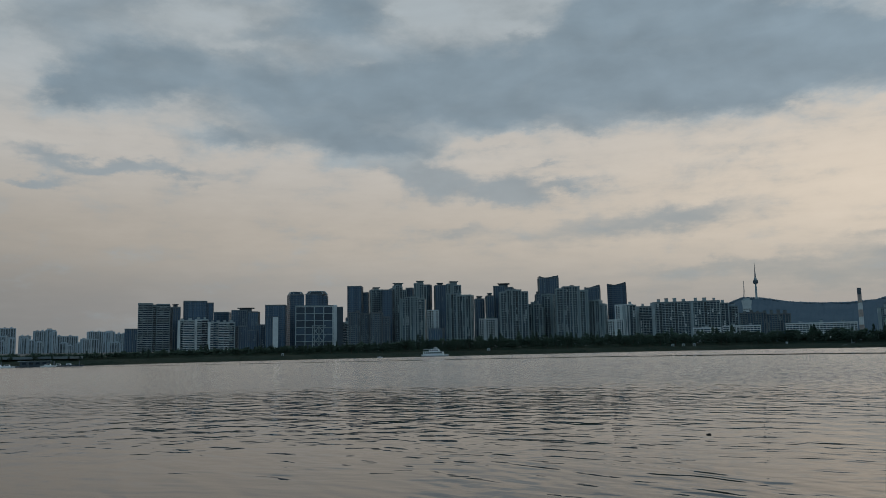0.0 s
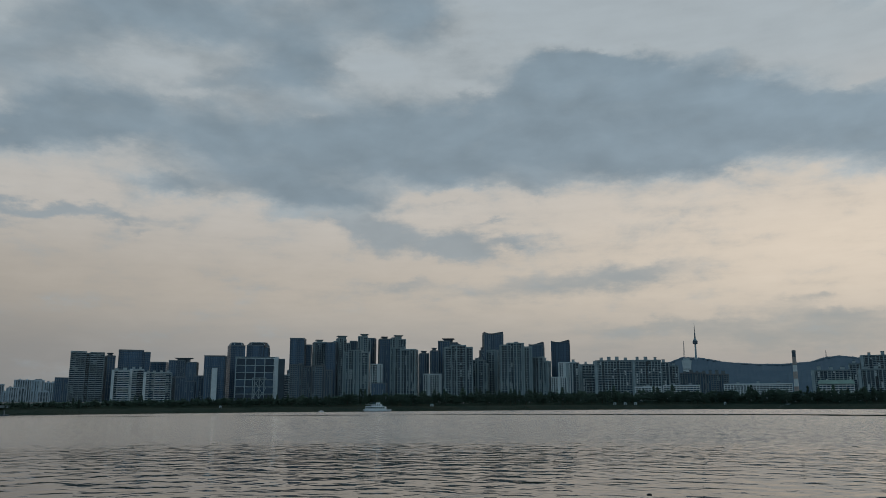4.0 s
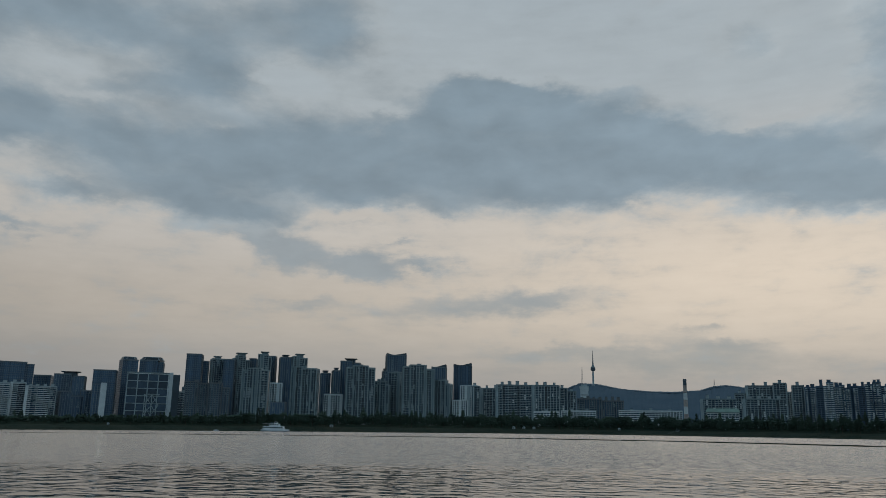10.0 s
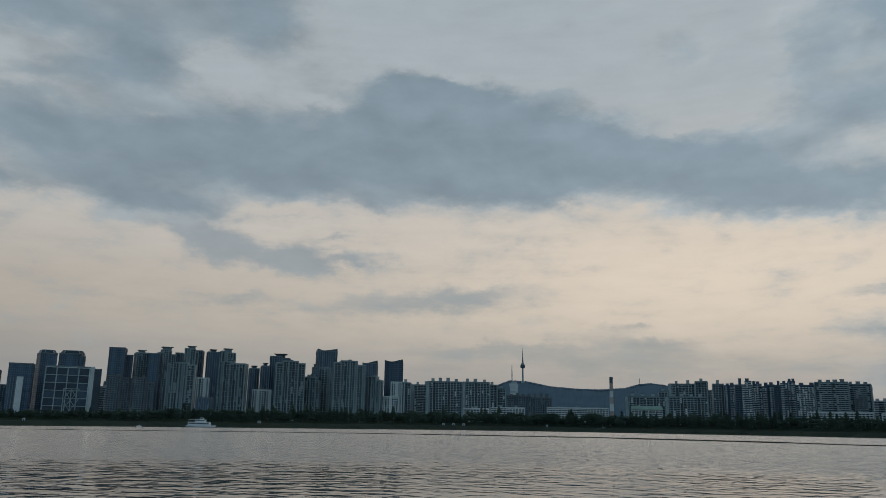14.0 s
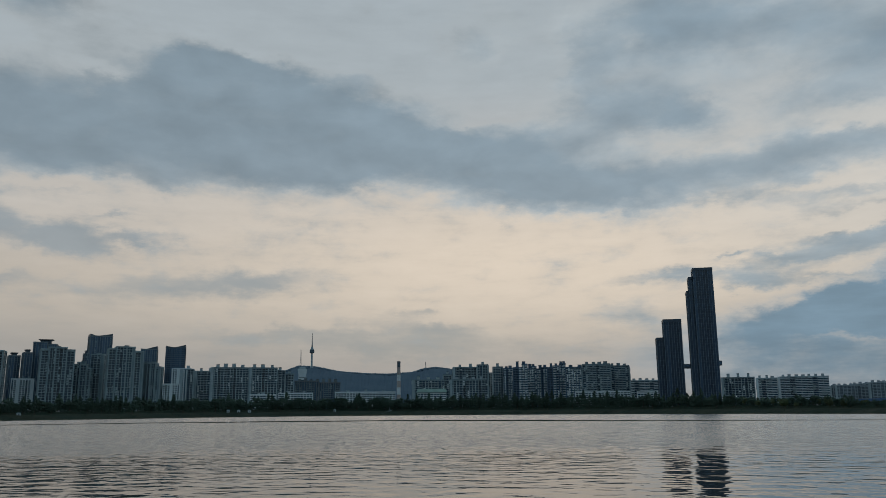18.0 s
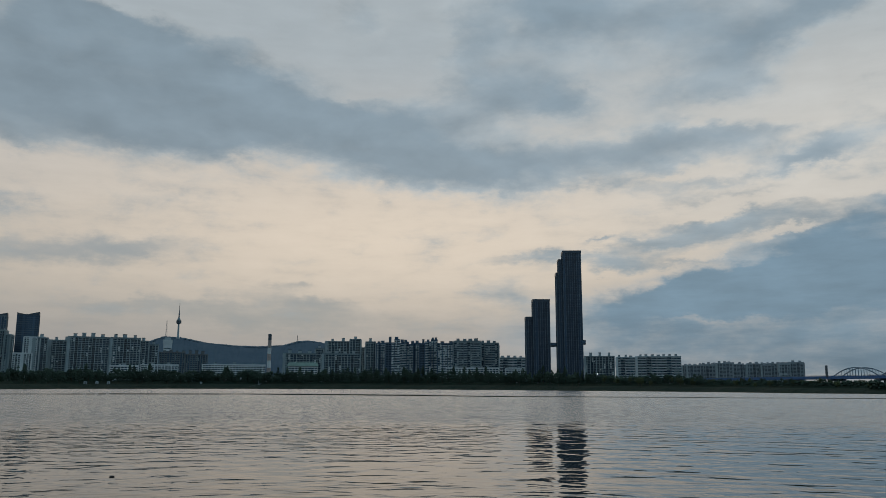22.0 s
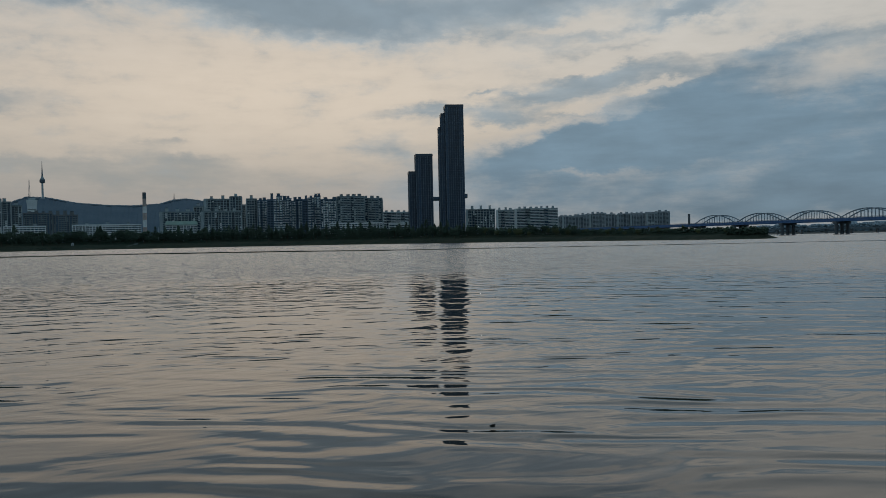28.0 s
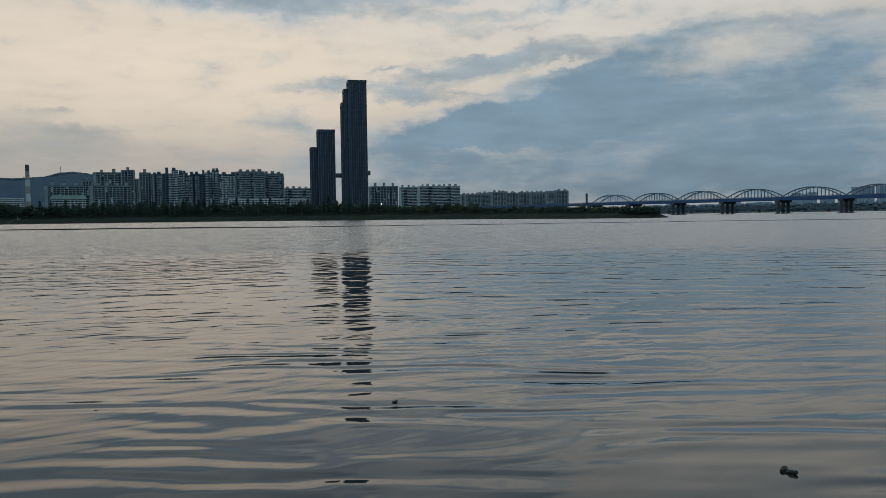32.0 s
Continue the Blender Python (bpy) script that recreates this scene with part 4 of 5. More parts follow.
def distant_rows():
    """The further city: low rows at both ends of the view."""
    rnd = random.Random(31)
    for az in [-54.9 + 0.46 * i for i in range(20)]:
        block("far", az + rnd.uniform(-0.2, 0.2), rnd.uniform(2300, 2900), rnd.uniform(15, 34), rnd.choice((42, 50, 56, 64, 78)) * rnd.uniform(0.9, 1.08), rnd.uniform(-18, 18), group="distant city", label="distant low city block, haze put into its colour")
    for az in [31.6 + 0.92 * i for i in range(9)]:
        block("dull", az + rnd.uniform(-0.15, 0.15), rnd.uniform(1850, 1980), rnd.uniform(26, 40), rnd.uniform(50, 58), rnd.uniform(-6, 12), group="distant city", label="dull apartment row beyond the bridge ramp")
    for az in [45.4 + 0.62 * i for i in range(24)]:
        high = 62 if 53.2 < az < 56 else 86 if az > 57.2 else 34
        block("mist", az + rnd.uniform(-0.2, 0.2), rnd.uniform(2850, 3250), rnd.uniform(26, 52), rnd.uniform(0.75, 1.08) * high, rnd.uniform(-20, 20), base=6.0, group="distant city", label="distant grey tower across the far reach, hazed in colour")


distant_rows()


# ---------------------------------------------------------------- landmarks
def stepped_tower(az, r, pieces, label, node=None):
    """A slim dark glass tower of joined shafts with stepped tops: each piece is its offset, width, depth and height."""
    ob = thing("glass_tower", az, r, LAND_Z, label, "skyscraper", "stepped glass towers", turn=6)
    for cx, cy, w, d, h in pieces:
        part("shaft", Geo().box(cx - w / 2, cx + w / 2, cy - d / 2, cy + d / 2, 0, h), TOWER_SKIN, ob)
        facade(ob, "obs", w, h, pose(cx - w / 2, cy - d / 2, 0))
        facade(ob, "obs", d, h, pose(cx + w / 2, cy - d / 2, 0, 0, 0, 90))
        facade(ob, "obs", d, h, pose(cx - w / 2, cy + d / 2, 0, 0, 0, -90))
        g = Geo()
        for x0, x1, y0, y1 in ((cx - w / 2 - 0.5, cx + w / 2 + 0.5, cy - d / 2 - 0.5, cy - d / 2), (cx - w / 2 - 0.5, cx + w / 2 + 0.5, cy + d / 2, cy + d / 2 + 0.5), (cx - w / 2 - 0.5, cx - w / 2, cy - d / 2, cy + d / 2), (cx + w / 2, cx + w / 2 + 0.5, cy - d / 2, cy + d / 2)):
            g.box(x0, x1, y0, y1, h - 2.5, h + 1.5)
        part("parapet", g, TOWER_SKIN, ob)
    return ob


tall = stepped_tower(24.15, 1214, [(5.5, 0, 27, 24, 195), (-10.5, 5, 7, 20, 183), (-13.5, 8, 8, 20, 163)], "tall slim dark blue glass tower with a stepped top")
short = stepped_tower(22.0, 1222, [(4.0, 0, 25, 22, 123), (-13.5, 4, 11, 20, 97)], "shorter dark blue glass tower beside the tall one")
g = Geo().box(-10, 10, -3.5, 3.5, 0, 5.4)
walkway = thing("skybridge", 23.08, 1222, 64, "glazed bridge joining the two dark towers high up", "skybridge", turn=6)
part("deck_box", g, DARK, walkway)
for k in range(6):
    part("window", Geo().box(-9.0 + 3.1 * k, -6.4 + 3.1 * k, -3.65, -3.5, 1.6, 4.2), GLASS_BLUE, walkway)
part("floor_slab", Geo().box(-10, 10, -4.2, 4.2, -0.8, 0), STEEL, walkway)
ob = thing("sky_lounge", 25.02, 1214, 66, "small dark glazed room jutting from the tall tower", "lounge", turn=6)
part("room", Geo().box(-1.0, 5.4, -5, 5, 0, 6.5), DARK, ob)
part("window", Geo().box(-0.5, 5.0, -5.12, -5.0, 1.5, 5.0), GLASS_BLUE, ob)


def framed_building():
    """White outer frame, dark glass and big cross braces at the foot."""
    ob = thing("framed_office", -33.62, 1434, LAND_Z, "dark glass office in a white frame with cross braces", "office building")
    w, h, d = 66, 77, 26
    part("wall", Geo().box(-w / 2, w / 2, -d / 2, d / 2, 0, h), TOWER_SKIN, ob)
    for i in range(4):
        for j in range(5):
            x0, z0 = -w / 2 + 1.2 + i * 16.1, 16 + j * 12.1
            part("glass_panel", Geo().box(x0 + 0.6, x0 + 15.2, -d / 2 - 0.15, -d / 2, z0 + 0.5, z0 + 11.3), GLASS_NAVY, ob)
    for i in range(5):
        x = -w / 2 + 1 + i * 16
        part("frame_post", Geo().box(x - 0.8, x + 0.8, -d / 2 - 1.2, -d / 2, 0, h), WHITE if i == 4 else PALE, ob)
    for j in range(6):
        z = 15.5 + j * 12.1
        part("frame_beam", Geo().box(-w / 2, w / 2, -d / 2 - 0.9, -d / 2, z - 0.5, z + 0.6), WHITE if j == 5 else PALE, ob)
    for x0, x1 in ((-3, 8), (8, 19)):
        for za, zb in ((8, 25), (25, 42)):
            part("brace", Geo().beam((x0, -d / 2 - 1.9, za), (x1, -d / 2 - 1.9, zb), 0.9), PALE, ob)
            part("brace", Geo().beam((x1, -d / 2 - 1.9, za), (x0, -d / 2 - 1.9, zb), 0.9), PALE, ob)
        part("brace_post", Geo().box(x0 - 0.7, x0 + 0.7, -d / 2 - 2.4, -d / 2 - 1.2, 0, 42), PALE, ob)
    part("brace_beam", Geo().box(-4, 20, -d / 2 - 2.6, -d / 2 - 1.2, 42, 43.2), PALE, ob)
    part("service_core", Geo().box(w / 2, w / 2 + 6, -d / 2 + 1, d / 2, 0, h + 2), WHITE, ob)
    part("side_wing", Geo().box(w / 2 + 6, w / 2 + 17, -d / 2 + 3, d / 2, 0, h - 1), DARK, ob)
    part("parapet", Geo().box(-w / 2 - 0.5, w / 2, -d / 2 - 1.2, d / 2, h, h + 1.6), CONCRETE, ob)


framed_building()

ob = thing("panel_building", -36.57, 1410, LAND_Z, "dark panelled block with a white side wall", "office building")
part("wall", Geo().box(-10.5, 2, -9, 9, 0, 57), DARK, ob)
part("side_wall", Geo().box(2, 11, -9.5, 9, 0, 58), WHITE, ob)
facade(ob, "dark", 11.8, 56, pose(-10.2, -9, 0))

# white building with a flared head
ob = thing("flared_hotel", -3.69, 1900, LAND_Z, "white tower widening to a flared head below the hill", "hotel")
part("wall", Geo().prism([(-8, -8), (8, -8), (8, 8), (-8, 8)], 0, 84, 1.12), WHITE, ob)
part("head", Geo().prism([(-9, -9), (9, -9), (9, 9), (-9, 9)], 84, 96, 1.22), WHITE, ob)
part("crown", Geo().box(-7, 7, -7, 7, 96, 101), PALE, ob)
for k in range(9):
    part("window_band", Geo().box(-8.2, 8.2, -9.4, -8.0, 20 + 7 * k, 21.4 + 7 * k), GLASS_DARK, ob)

# low hall under a green sheet roof
ob = thing("low_hall", 5.38, 1290, LAND_Z, "low pale hall with a green sheet roof", "hall")
part("wall", Geo().box(-23, 23, -8, 8, 0, 25), PALE, ob)
facade(ob, "lowwhite", 46, 24, pose(-23, -8, 0))
g = Geo()
g.v = [(-24.5, -10, 25), (24.5, -10, 25), (22, 0, 31), (-22, 0, 31), (-24.5, 10, 25), (24.5, 10, 25)]
g.f = [(0, 1, 2, 3), (3, 2, 5, 4), (0, 3, 4), (1, 5, 2), (0, 4, 5, 1)]
part("roof", g, GREEN_ROOF, ob)


# tall striped chimney
def chimney():
    ob = thing("chimney", 3.05, 1500, LAND_Z, "tall slim chimney striped red and white, dark at the top", "chimney")
    h, bands = 88.0, ((0, 14, WHITE), (14, 27, RED_PAINT), (27, 40, WHITE), (40, 52, RED_PAINT), (52, 64, WHITE), (64, 77, RED_PAINT), (77, 88, DARK))
    for z0, z1, mat in bands:
        r0, r1 = 3.9 - 0.9 * z0 / h, 3.9 - 0.9 * z1 / h
        part("band", Geo().tube(0, 0, r0, z0, z1, r1, 16), mat, ob)
    part("rim", Geo().tube(0, 0, 3.5, h - 3, h - 2.2, 3.5, 16), STEEL, ob)
    part("gallery", Geo().tube(0, 0, 4.2, 63.6, 64.4, 4.2, 16), STEEL, ob)


chimney()

# ---------------------------------------------------------------- the hill and its towers
RIDGE = [(-14, 0.9), (-9, 1.5), (-6, 2.5), (-4.8, 3.04), (-4.0, 3.36), (-2.7, 3.30), (-1.2, 2.98), (0.8, 2.82), (2.2, 2.79), (4.0, 2.90), (4.9, 3.17), (5.7, 3.25), (6.5, 3.14), (9, 2.5), (13, 1.8), (18, 0.9)]


def build_hill():
    g = Geo()
    rnd = random.Random(9)
    azs = [-14 + 0.16 * i for i in range(201)]
    prof = [(3350, 0.0), (3500, 0.30), (3650, 0.58), (3780, 0.80), (3880, 0.95), (3930, 1.0), (4050, 0.85), (4250, 0.4), (4500, 0.0)]
    k = len(prof)
    for a in azs:
        e = float(np.interp(a, [p[0] for p in RIDGE], [p[1] for p in RIDGE]))
        top = 3930 * math.tan(radians(e)) - LAND_Z
        for r, s in prof:
            x, y = plan(a, r)
            bump = noise.noise((x * 0.012, y * 0.012, 0)) * 5 * (1 if 0 < s < 0.99 else 0) + rnd.uniform(-2.5, 2.5) * (1 if s > 0 else 0)
            g.v.append((x, y, LAND_Z + top * s + bump - (0 if s > 0 else 3)))
    for i in range(len(azs) - 1):
        for j in range(k - 1):
            p = i * k + j
            g.f.append((p, p + k, p + k + 1, p + 1))
    setting("hill", g, HILL, "wooded hill behind the city, haze put into its colour", "hill")
    # tree tops along the ridge
    g = Geo()
    for i in range(3600):
        a = rnd.uniform(-8, 10)
        r = 3930 - abs(rnd.gauss(0, 14))
        e = float(np.interp(a, [p[0] for p in RIDGE], [p[1] for p in RIDGE]))
        s = float(np.interp(r, [p[0] for p in prof], [p[1] for p in prof]))
        x, y = plan(a, r)
        z = LAND_Z + (3930 * math.tan(radians(e)) - LAND_Z) * s
        g.clump((x, y, z), rnd.uniform(2.6, 5.2), rnd, 0.8)
    tagged(new("woods", g.mesh("woods", WOODS, soft=True)), "dark tree tops covering the hill, hazed in colour", "woods", kind="stuff")


build_hill()


def on_hill(name, az, elev, label, cat):
    x, y = plan(az, 3900)
    ob = new(name)
    ob.matrix_basis = pose(x, y, 3900 * math.tan(radians(elev)), 0, 0, -az)
    return tagged(ob, label, cat)


def deg_m(e0, e1):
    return 3900 * (math.tan(radians(e1)) - math.tan(radians(e0)))


ob = on_hill("observation_tower", -3.06, 3.25, "slim observation tower with a pod and needle mast on the hill", "tower")
part("base", Geo().tube(0, 0, 9, -6, 7, 8, 12), PALE, ob)
part("shaft", Geo().tube(0, 0, 4.6, 7, deg_m(3.25, 4.34), 3.6, 12), PALE, ob)
zp = deg_m(3.25, 4.30)
part("pod_foot", Geo().tube(0, 0, 5, zp - 4, zp, 11.5, 16), CONCRETE, ob)
part("pod", Geo().tube(0, 0, 11.5, zp, zp + 12, 11.0, 16), DARK, ob)
part("pod_roof", Geo().tube(0, 0, 10, zp + 12, zp + 20, 5.5, 16), CONCRETE, ob)
part("upper_deck", Geo().tube(0, 0, 6, zp + 20, zp + 26, 4.5, 12), PALE, ob)
part("mast_foot", Geo().tube(0, 0, 3.6, zp + 26, zp + 50, 2.2, 8), STEEL, ob)
part("mast", Geo().tube(0, 0, 2.2, zp + 50, deg_m(3.25, 5.66), 0.6, 8), RED_PAINT, ob)


def lattice_mast(az, e0, e1, w, label):
    ob = on_hill("radio_mast", az, e0, label, "mast")
    h = deg_m(e0, e1)
    for sx, sy in ((-1, -1), (1, -1), (1, 1), (-1, 1)):
        part("leg", Geo().beam((sx * w, sy * w, -4), (sx * 0.5, sy * 0.5, h), 1.0), STEEL, ob)
    for i in range(8):
        s0, s1 = w * (1 - i / 8.6), w * (1 - (i + 1) / 8.6)
        z0, z1 = h * i / 8, h * (i + 1) / 8
        g = Geo().beam((-s0, -s0, z0), (s1, -s1, z1), 0.6).beam((s0, -s0, z0), (-s1, -s1, z1), 0.6)
        part("brace", g, STEEL, ob)


lattice_mast(-3.82, 3.36, 4.48, 3.6, "thin lattice radio mast beside the observation tower")
lattice_mast(4.95, 3.12, 3.62, 2.6, "short radio mast on the second hilltop")


# ---------------------------------------------------------------- the arch bridge
def build_bridge():
    """Steel tied-arch spans on concrete portal piers; the deck runs away to the far bank."""
    ob = new("arch_bridge")
    span, top, deck_h, half = 73.5, 18.6, 3.4, 12.0
    # local x runs along the deck from the near side to the far bank
    ob.matrix_basis = pose(817.3, 527.0, 0, 0, 0, 90 + 5.71)
    tagged(ob, "long blue steel bridge with tied arches on concrete piers", "bridge")
    girder = Geo()
    girder.box(-span / 2, span / 2, -half, half, -0.9, 0)
    deck = girder.mesh("deck", SOIL)
    side = Geo().box(-span / 2, span / 2, -0.35, 0.35, -deck_h, 0.35).mesh("girder", STEEL_BLUE)
    rail = Geo()
    rail.box(-span / 2, span / 2, -0.08, 0.08, 1.3, 1.5).box(-span / 2, span / 2, -0.06, 0.06, 0.8, 0.92)
    for i in range(37):
        rail.box(-span / 2 + i * 2.0, -span / 2 + i * 2.0 + 0.14, -0.06, 0.06, 0.3, 1.4)
    rail = rail.mesh("railing", STEEL)
    rise, steps = 10.8, 16

    def arc(u):
        return rise * (1 - (2 * u - 1) ** 2)

    arch = Geo()
    for i in range(steps):
        u0, u1 = i / steps, (i + 1) / steps
        arch.beam((-span / 2 + 2 + (span - 4) * u0, 0, arc(u0)), (-span / 2 + 2 + (span - 4) * u1, 0, arc(u1)), 1.0, 1.1)
    arch = arch.mesh("arch_rib", ARCH_STEEL)
    hangers = []
    for i in range(2, steps - 1, 1):
        u = i / steps
        hangers.append((-span / 2 + 2 + (span - 4) * u, Geo().box(-0.22, 0.22, -0.22, 0.22, 0, arc(u)).mesh("hanger", ARCH_STEEL)))
    brace = Geo().box(-0.3, 0.3, -7.5, 7.5, -0.3, 0.3).mesh("cross_brace", ARCH_STEEL)
    for s in range(-3, 12):
        cx = (s + 0.5) * span
        z = top + 0.0042 * (0 - cx) * 0.25
        part("deck", deck, None, ob, at=pose(cx, 0, z))
        for sy in (-half, half):
            part("girder", side, None, ob, at=pose(cx, sy, z))
            part("railing", rail, None, ob, at=pose(cx, sy, z))
        if s < 5:
            for sy in (-7.5, 7.5):
                rib = part("arch_rib", arch, None, ob, at=pose(cx, sy, z))
                for hx, me in hangers:
                    part("hanger", me, None, rib, at=pose(hx, 0, 0))
            for u in (0.3, 0.42, 0.5, 0.58, 0.7):
                part("cross_brace", brace, None, ob, at=pose(cx - span / 2 + 2 + (span - 4) * u, 0, z + arc(u)))
    cap = Geo().box(-2.6, 2.6, -13.8, 13.8, 0, 2.8).mesh("pier_cap", PIER_STONE)
    ring = [(1.9 * math.cos(a), 2.2 * math.sin(a)) for a in [2 * math.pi * i / 12 for i in range(12)]]
    leg = Geo().prism(ring, -3, 12.6).mesh("pier_leg", PIER_STONE)
    foot = Geo().box(-2.8, 2.8, -13.5, 13.5, -3, 0.7).mesh("pier_foot", PIER_STONE)
    for s in range(-3, 12):
        cx = s * span
        pier = part("pier", cap, None, ob, at=pose(cx, 0, 12.4))
        part("foot", foot, None, pier, at=pose(0, 0, -12.4))
        for sy in (-10.5, 0, 10.5):
            part("column", leg, None, pier, at=pose(0, sy, -12.4))
    part("portal_post", Geo().box(-1.0, 1.0, -1.2, 1.2, 0, 15), PIER_STONE, ob, at=pose(5.05 * span, 13, top - 1))
    return ob


build_bridge()


def sign_gantry():
    """A box-truss gantry over the bridge ramp."""
    x, y = plan(38.05, 1246)
    ob = new("sign_gantry")
    ob.matrix_basis = pose(x, y, 16.5, 0, 0, -38.0)
    tagged(ob, "steel sign gantry with pale boards over the bridge ramp", "sign gantry")
    for px in (-6.5, 6.5):
        part("post", Geo().tube(px, 0, 0.45, -16.0, 9.6, 0.35, 10), STEEL, ob)
        part("base_plate", Geo().box(px - 0.9, px + 0.9, -0.9, 0.9, -7.0, -6.4), STEEL, ob)
    for z in (7.0, 9.4):
        part("chord", Geo().box(-6.5, 6.5, -0.3, 0.3, z - 0.22, z + 0.22), STEEL, ob)
    for k in range(6):
        x0 = -6.5 + k * 13 / 6
        part("diagonal", Geo().beam((x0, 0, 7.0 if k % 2 else 9.4), (x0 + 13 / 6, 0, 9.4 if k % 2 else 7.0), 0.25), STEEL, ob)
    for px, wide in ((-3.2, 4.6), (2.8, 5.0)):
        board = part("sign_board", Geo().box(px - wide / 2, px + wide / 2, -0.62, -0.42, 4.4, 7.8), PALE, ob)
        part("board_frame", Geo().box(px - wide / 2 - 0.15, px + wide / 2 + 0.15, -0.42, -0.32, 4.25, 7.95), STEEL, board)


sign_gantry()


# a second, plain bridge further up the river
def far_bridge():
    ob = new("girder_bridge")
    x, y = plan(52, 2350)
    ob.matrix_basis = pose(x, y, 0, 0, 0, -38)
    tagged(ob, "long low girder bridge in the distance", "bridge")
    for i in range(-12, 9):
        part("girder", Geo().box(i * 60, i * 60 + 60, -9, 9, 11, 14.5), STEEL, ob)
        part("pier", Geo().box(i * 60 - 2, i * 60 + 2, -7, 7, -3, 11), PIER_STONE, ob)


far_bridge()

# ---------------------------------------------------------------- trees on the bank
TREE_RND = random.Random(21)


def crown_mesh(kind, rnd, mat):
    g = Geo()
    if kind == "poplar":
        for i in range(95):
            u = rnd.random() ** 0.8
            rr = 2.1 * math.sin(math.pi * (0.12 + 0.86 * u)) ** 0.7 * rnd.uniform(0.3, 1.0)
            a = rnd.uniform(0, 6.28)
            g.clump((rr * math.cos(a), rr * math.sin(a), 2.4 + 13 * u), rnd.uniform(0.35, 0.8), rnd, 1.3)
    else:
        lobes = [(rnd.uniform(-2.8, 2.8), rnd.uniform(-2.8, 2.8), rnd.uniform(4.5, 9.5), rnd.uniform(1.5, 2.8)) for _ in range(7)]
        for i in range(130):
            lx, ly, lz, lr = lobes[i % 7]
            d = Vector((rnd.gauss(0, 1), rnd.gauss(0, 1), rnd.gauss(0, 0.8))).normalized() * lr * rnd.uniform(0.5, 1.1)
            g.clump((lx + d.x, ly + d.y, lz + d.z), rnd.uniform(0.4, 0.95), rnd)
    return g.mesh("crown", mat, soft=True)


def trunk_mesh(kind, rnd):
    g = Geo().tube(0, 0, 0.32, -0.4, 6.0, 0.16, 7)
    for i in range(5):
        a = i * 1.3 + rnd.uniform(0, 0.5)
        z = 2.2 + 0.8 * i
        l = 1.2 if kind == "poplar" else 2.6
        g.beam((0, 0, z), (l * math.cos(a), l * math.sin(a), z + l * (1.6 if kind == "poplar" else 0.8)), 0.14)
    return g.mesh("trunk", BARK)


def make_tree(kind, mat, label):
    ob = tagged(new("tree"), label, "tree", "bank trees")
    part("trunk", trunk_mesh(kind, TREE_RND), None, ob)
    part("crown", crown_mesh(kind, TREE_RND, mat), None, ob)
    return ob


def bank_z(d):
    return float(np.interp(d, (0, 3, 20, 40, 62, 75, 140), (-0.5, 0.7, 3.2, 5.6, 6.6, LAND_Z, LAND_Z)))


def plant():
    kinds = [("poplar", LEAF, "slim dark green poplar on the river bank"), ("round", LEAF, "broad dark green tree on the river bank"), ("round", LEAF_PALE, "broad pale green willow on the river bank"),
             ("poplar", LEAF, "slim dark green poplar on the river bank"), ("round", LEAF, "broad dark green tree on the river bank")]
    protos = [make_tree(*k) for k in kinds]
    rnd = TREE_RND
    used = set()
    for i in range(300):
        az = -56 + 101 * (i + rnd.uniform(0, 0.8)) / 300
        k = rnd.choice((0, 1, 3, 4, 1, 4)) if az < 0 else rnd.choice((0, 3, 0, 3, 1, 4))
        if az > 26:
            k = rnd.choice((1, 2, 2, 4))
        d = rnd.uniform(46, 92)
        f = lift(az)
        x, y = plan(az, shore(az) + d * f)
        s = rnd.uniform(0.8, 1.3) * (1.3 if az < 25 else 1.05)
        s *= f
        if az > 33:
            s *= 0.75
        if az < -24:
            s *= float(np.interp(az, (-46, -34, -24), (0.5, 0.7, 1.0)))
        m = pose(x, y, bank_z(d) * f - 0.1, 0, 0, rnd.uniform(0, 360))
        if k not in used:
            used.add(k)
            protos[k].scale = (s, s, s)
            protos[k].matrix_basis = m @ Matrix.Diagonal((s, s, s, 1))
        else:
            copy_thing(protos[k], m @ Matrix.Diagonal((s / protos[k].scale[0],) * 3 + (1,)))
    # the unbroken thicket behind and the scrub on the slope
    g, h = Geo(), Geo()
    for i in range(28000):
        az = rnd.uniform(-57, 45.6)
        d = rnd.uniform(68, 122) if az < 43 else rnd.uniform(25, 95)
        f = lift(az)
        x, y = plan(az, shore(az) + d * f)
        fall = float(np.interp(az, (-46, -34, -24), (0.5, 0.66, 1.0))) if az < -24 else 1.0 if az < 24 else 0.85 if az < 33 else 0.5
        z = f * (LAND_Z - 3) + rnd.random() * fall * f * (16.5 + 8 * noise.noise((az * 1.7, 0, 0)) + 6 * noise.noise((az * 7.0, 5, 0)))
        g.clump((x, y, z), rnd.uniform(0.8, 2.2) * f, rnd)
    tagged(new("thicket", g.mesh("thicket", LEAF, soft=True)), "dark unbroken thicket along the riverside road", "thicket", kind="stuff")
    for i in range(5000):
        az = rnd.uniform(-56, 45.5)
        d = abs(rnd.gauss(0, 18)) + 4
        f = lift(az)
        x, y = plan(az, shore(az) + d * f)
        h.clump((x, y, (bank_z(d) + 0.1) * f), rnd.uniform(0.3, 0.9) * f, rnd, 0.7)
    tagged(new("scrub", h.mesh("scrub", GRASS)), "low scrub and reeds on the bank slope", "scrub", kind="stuff")


plant()


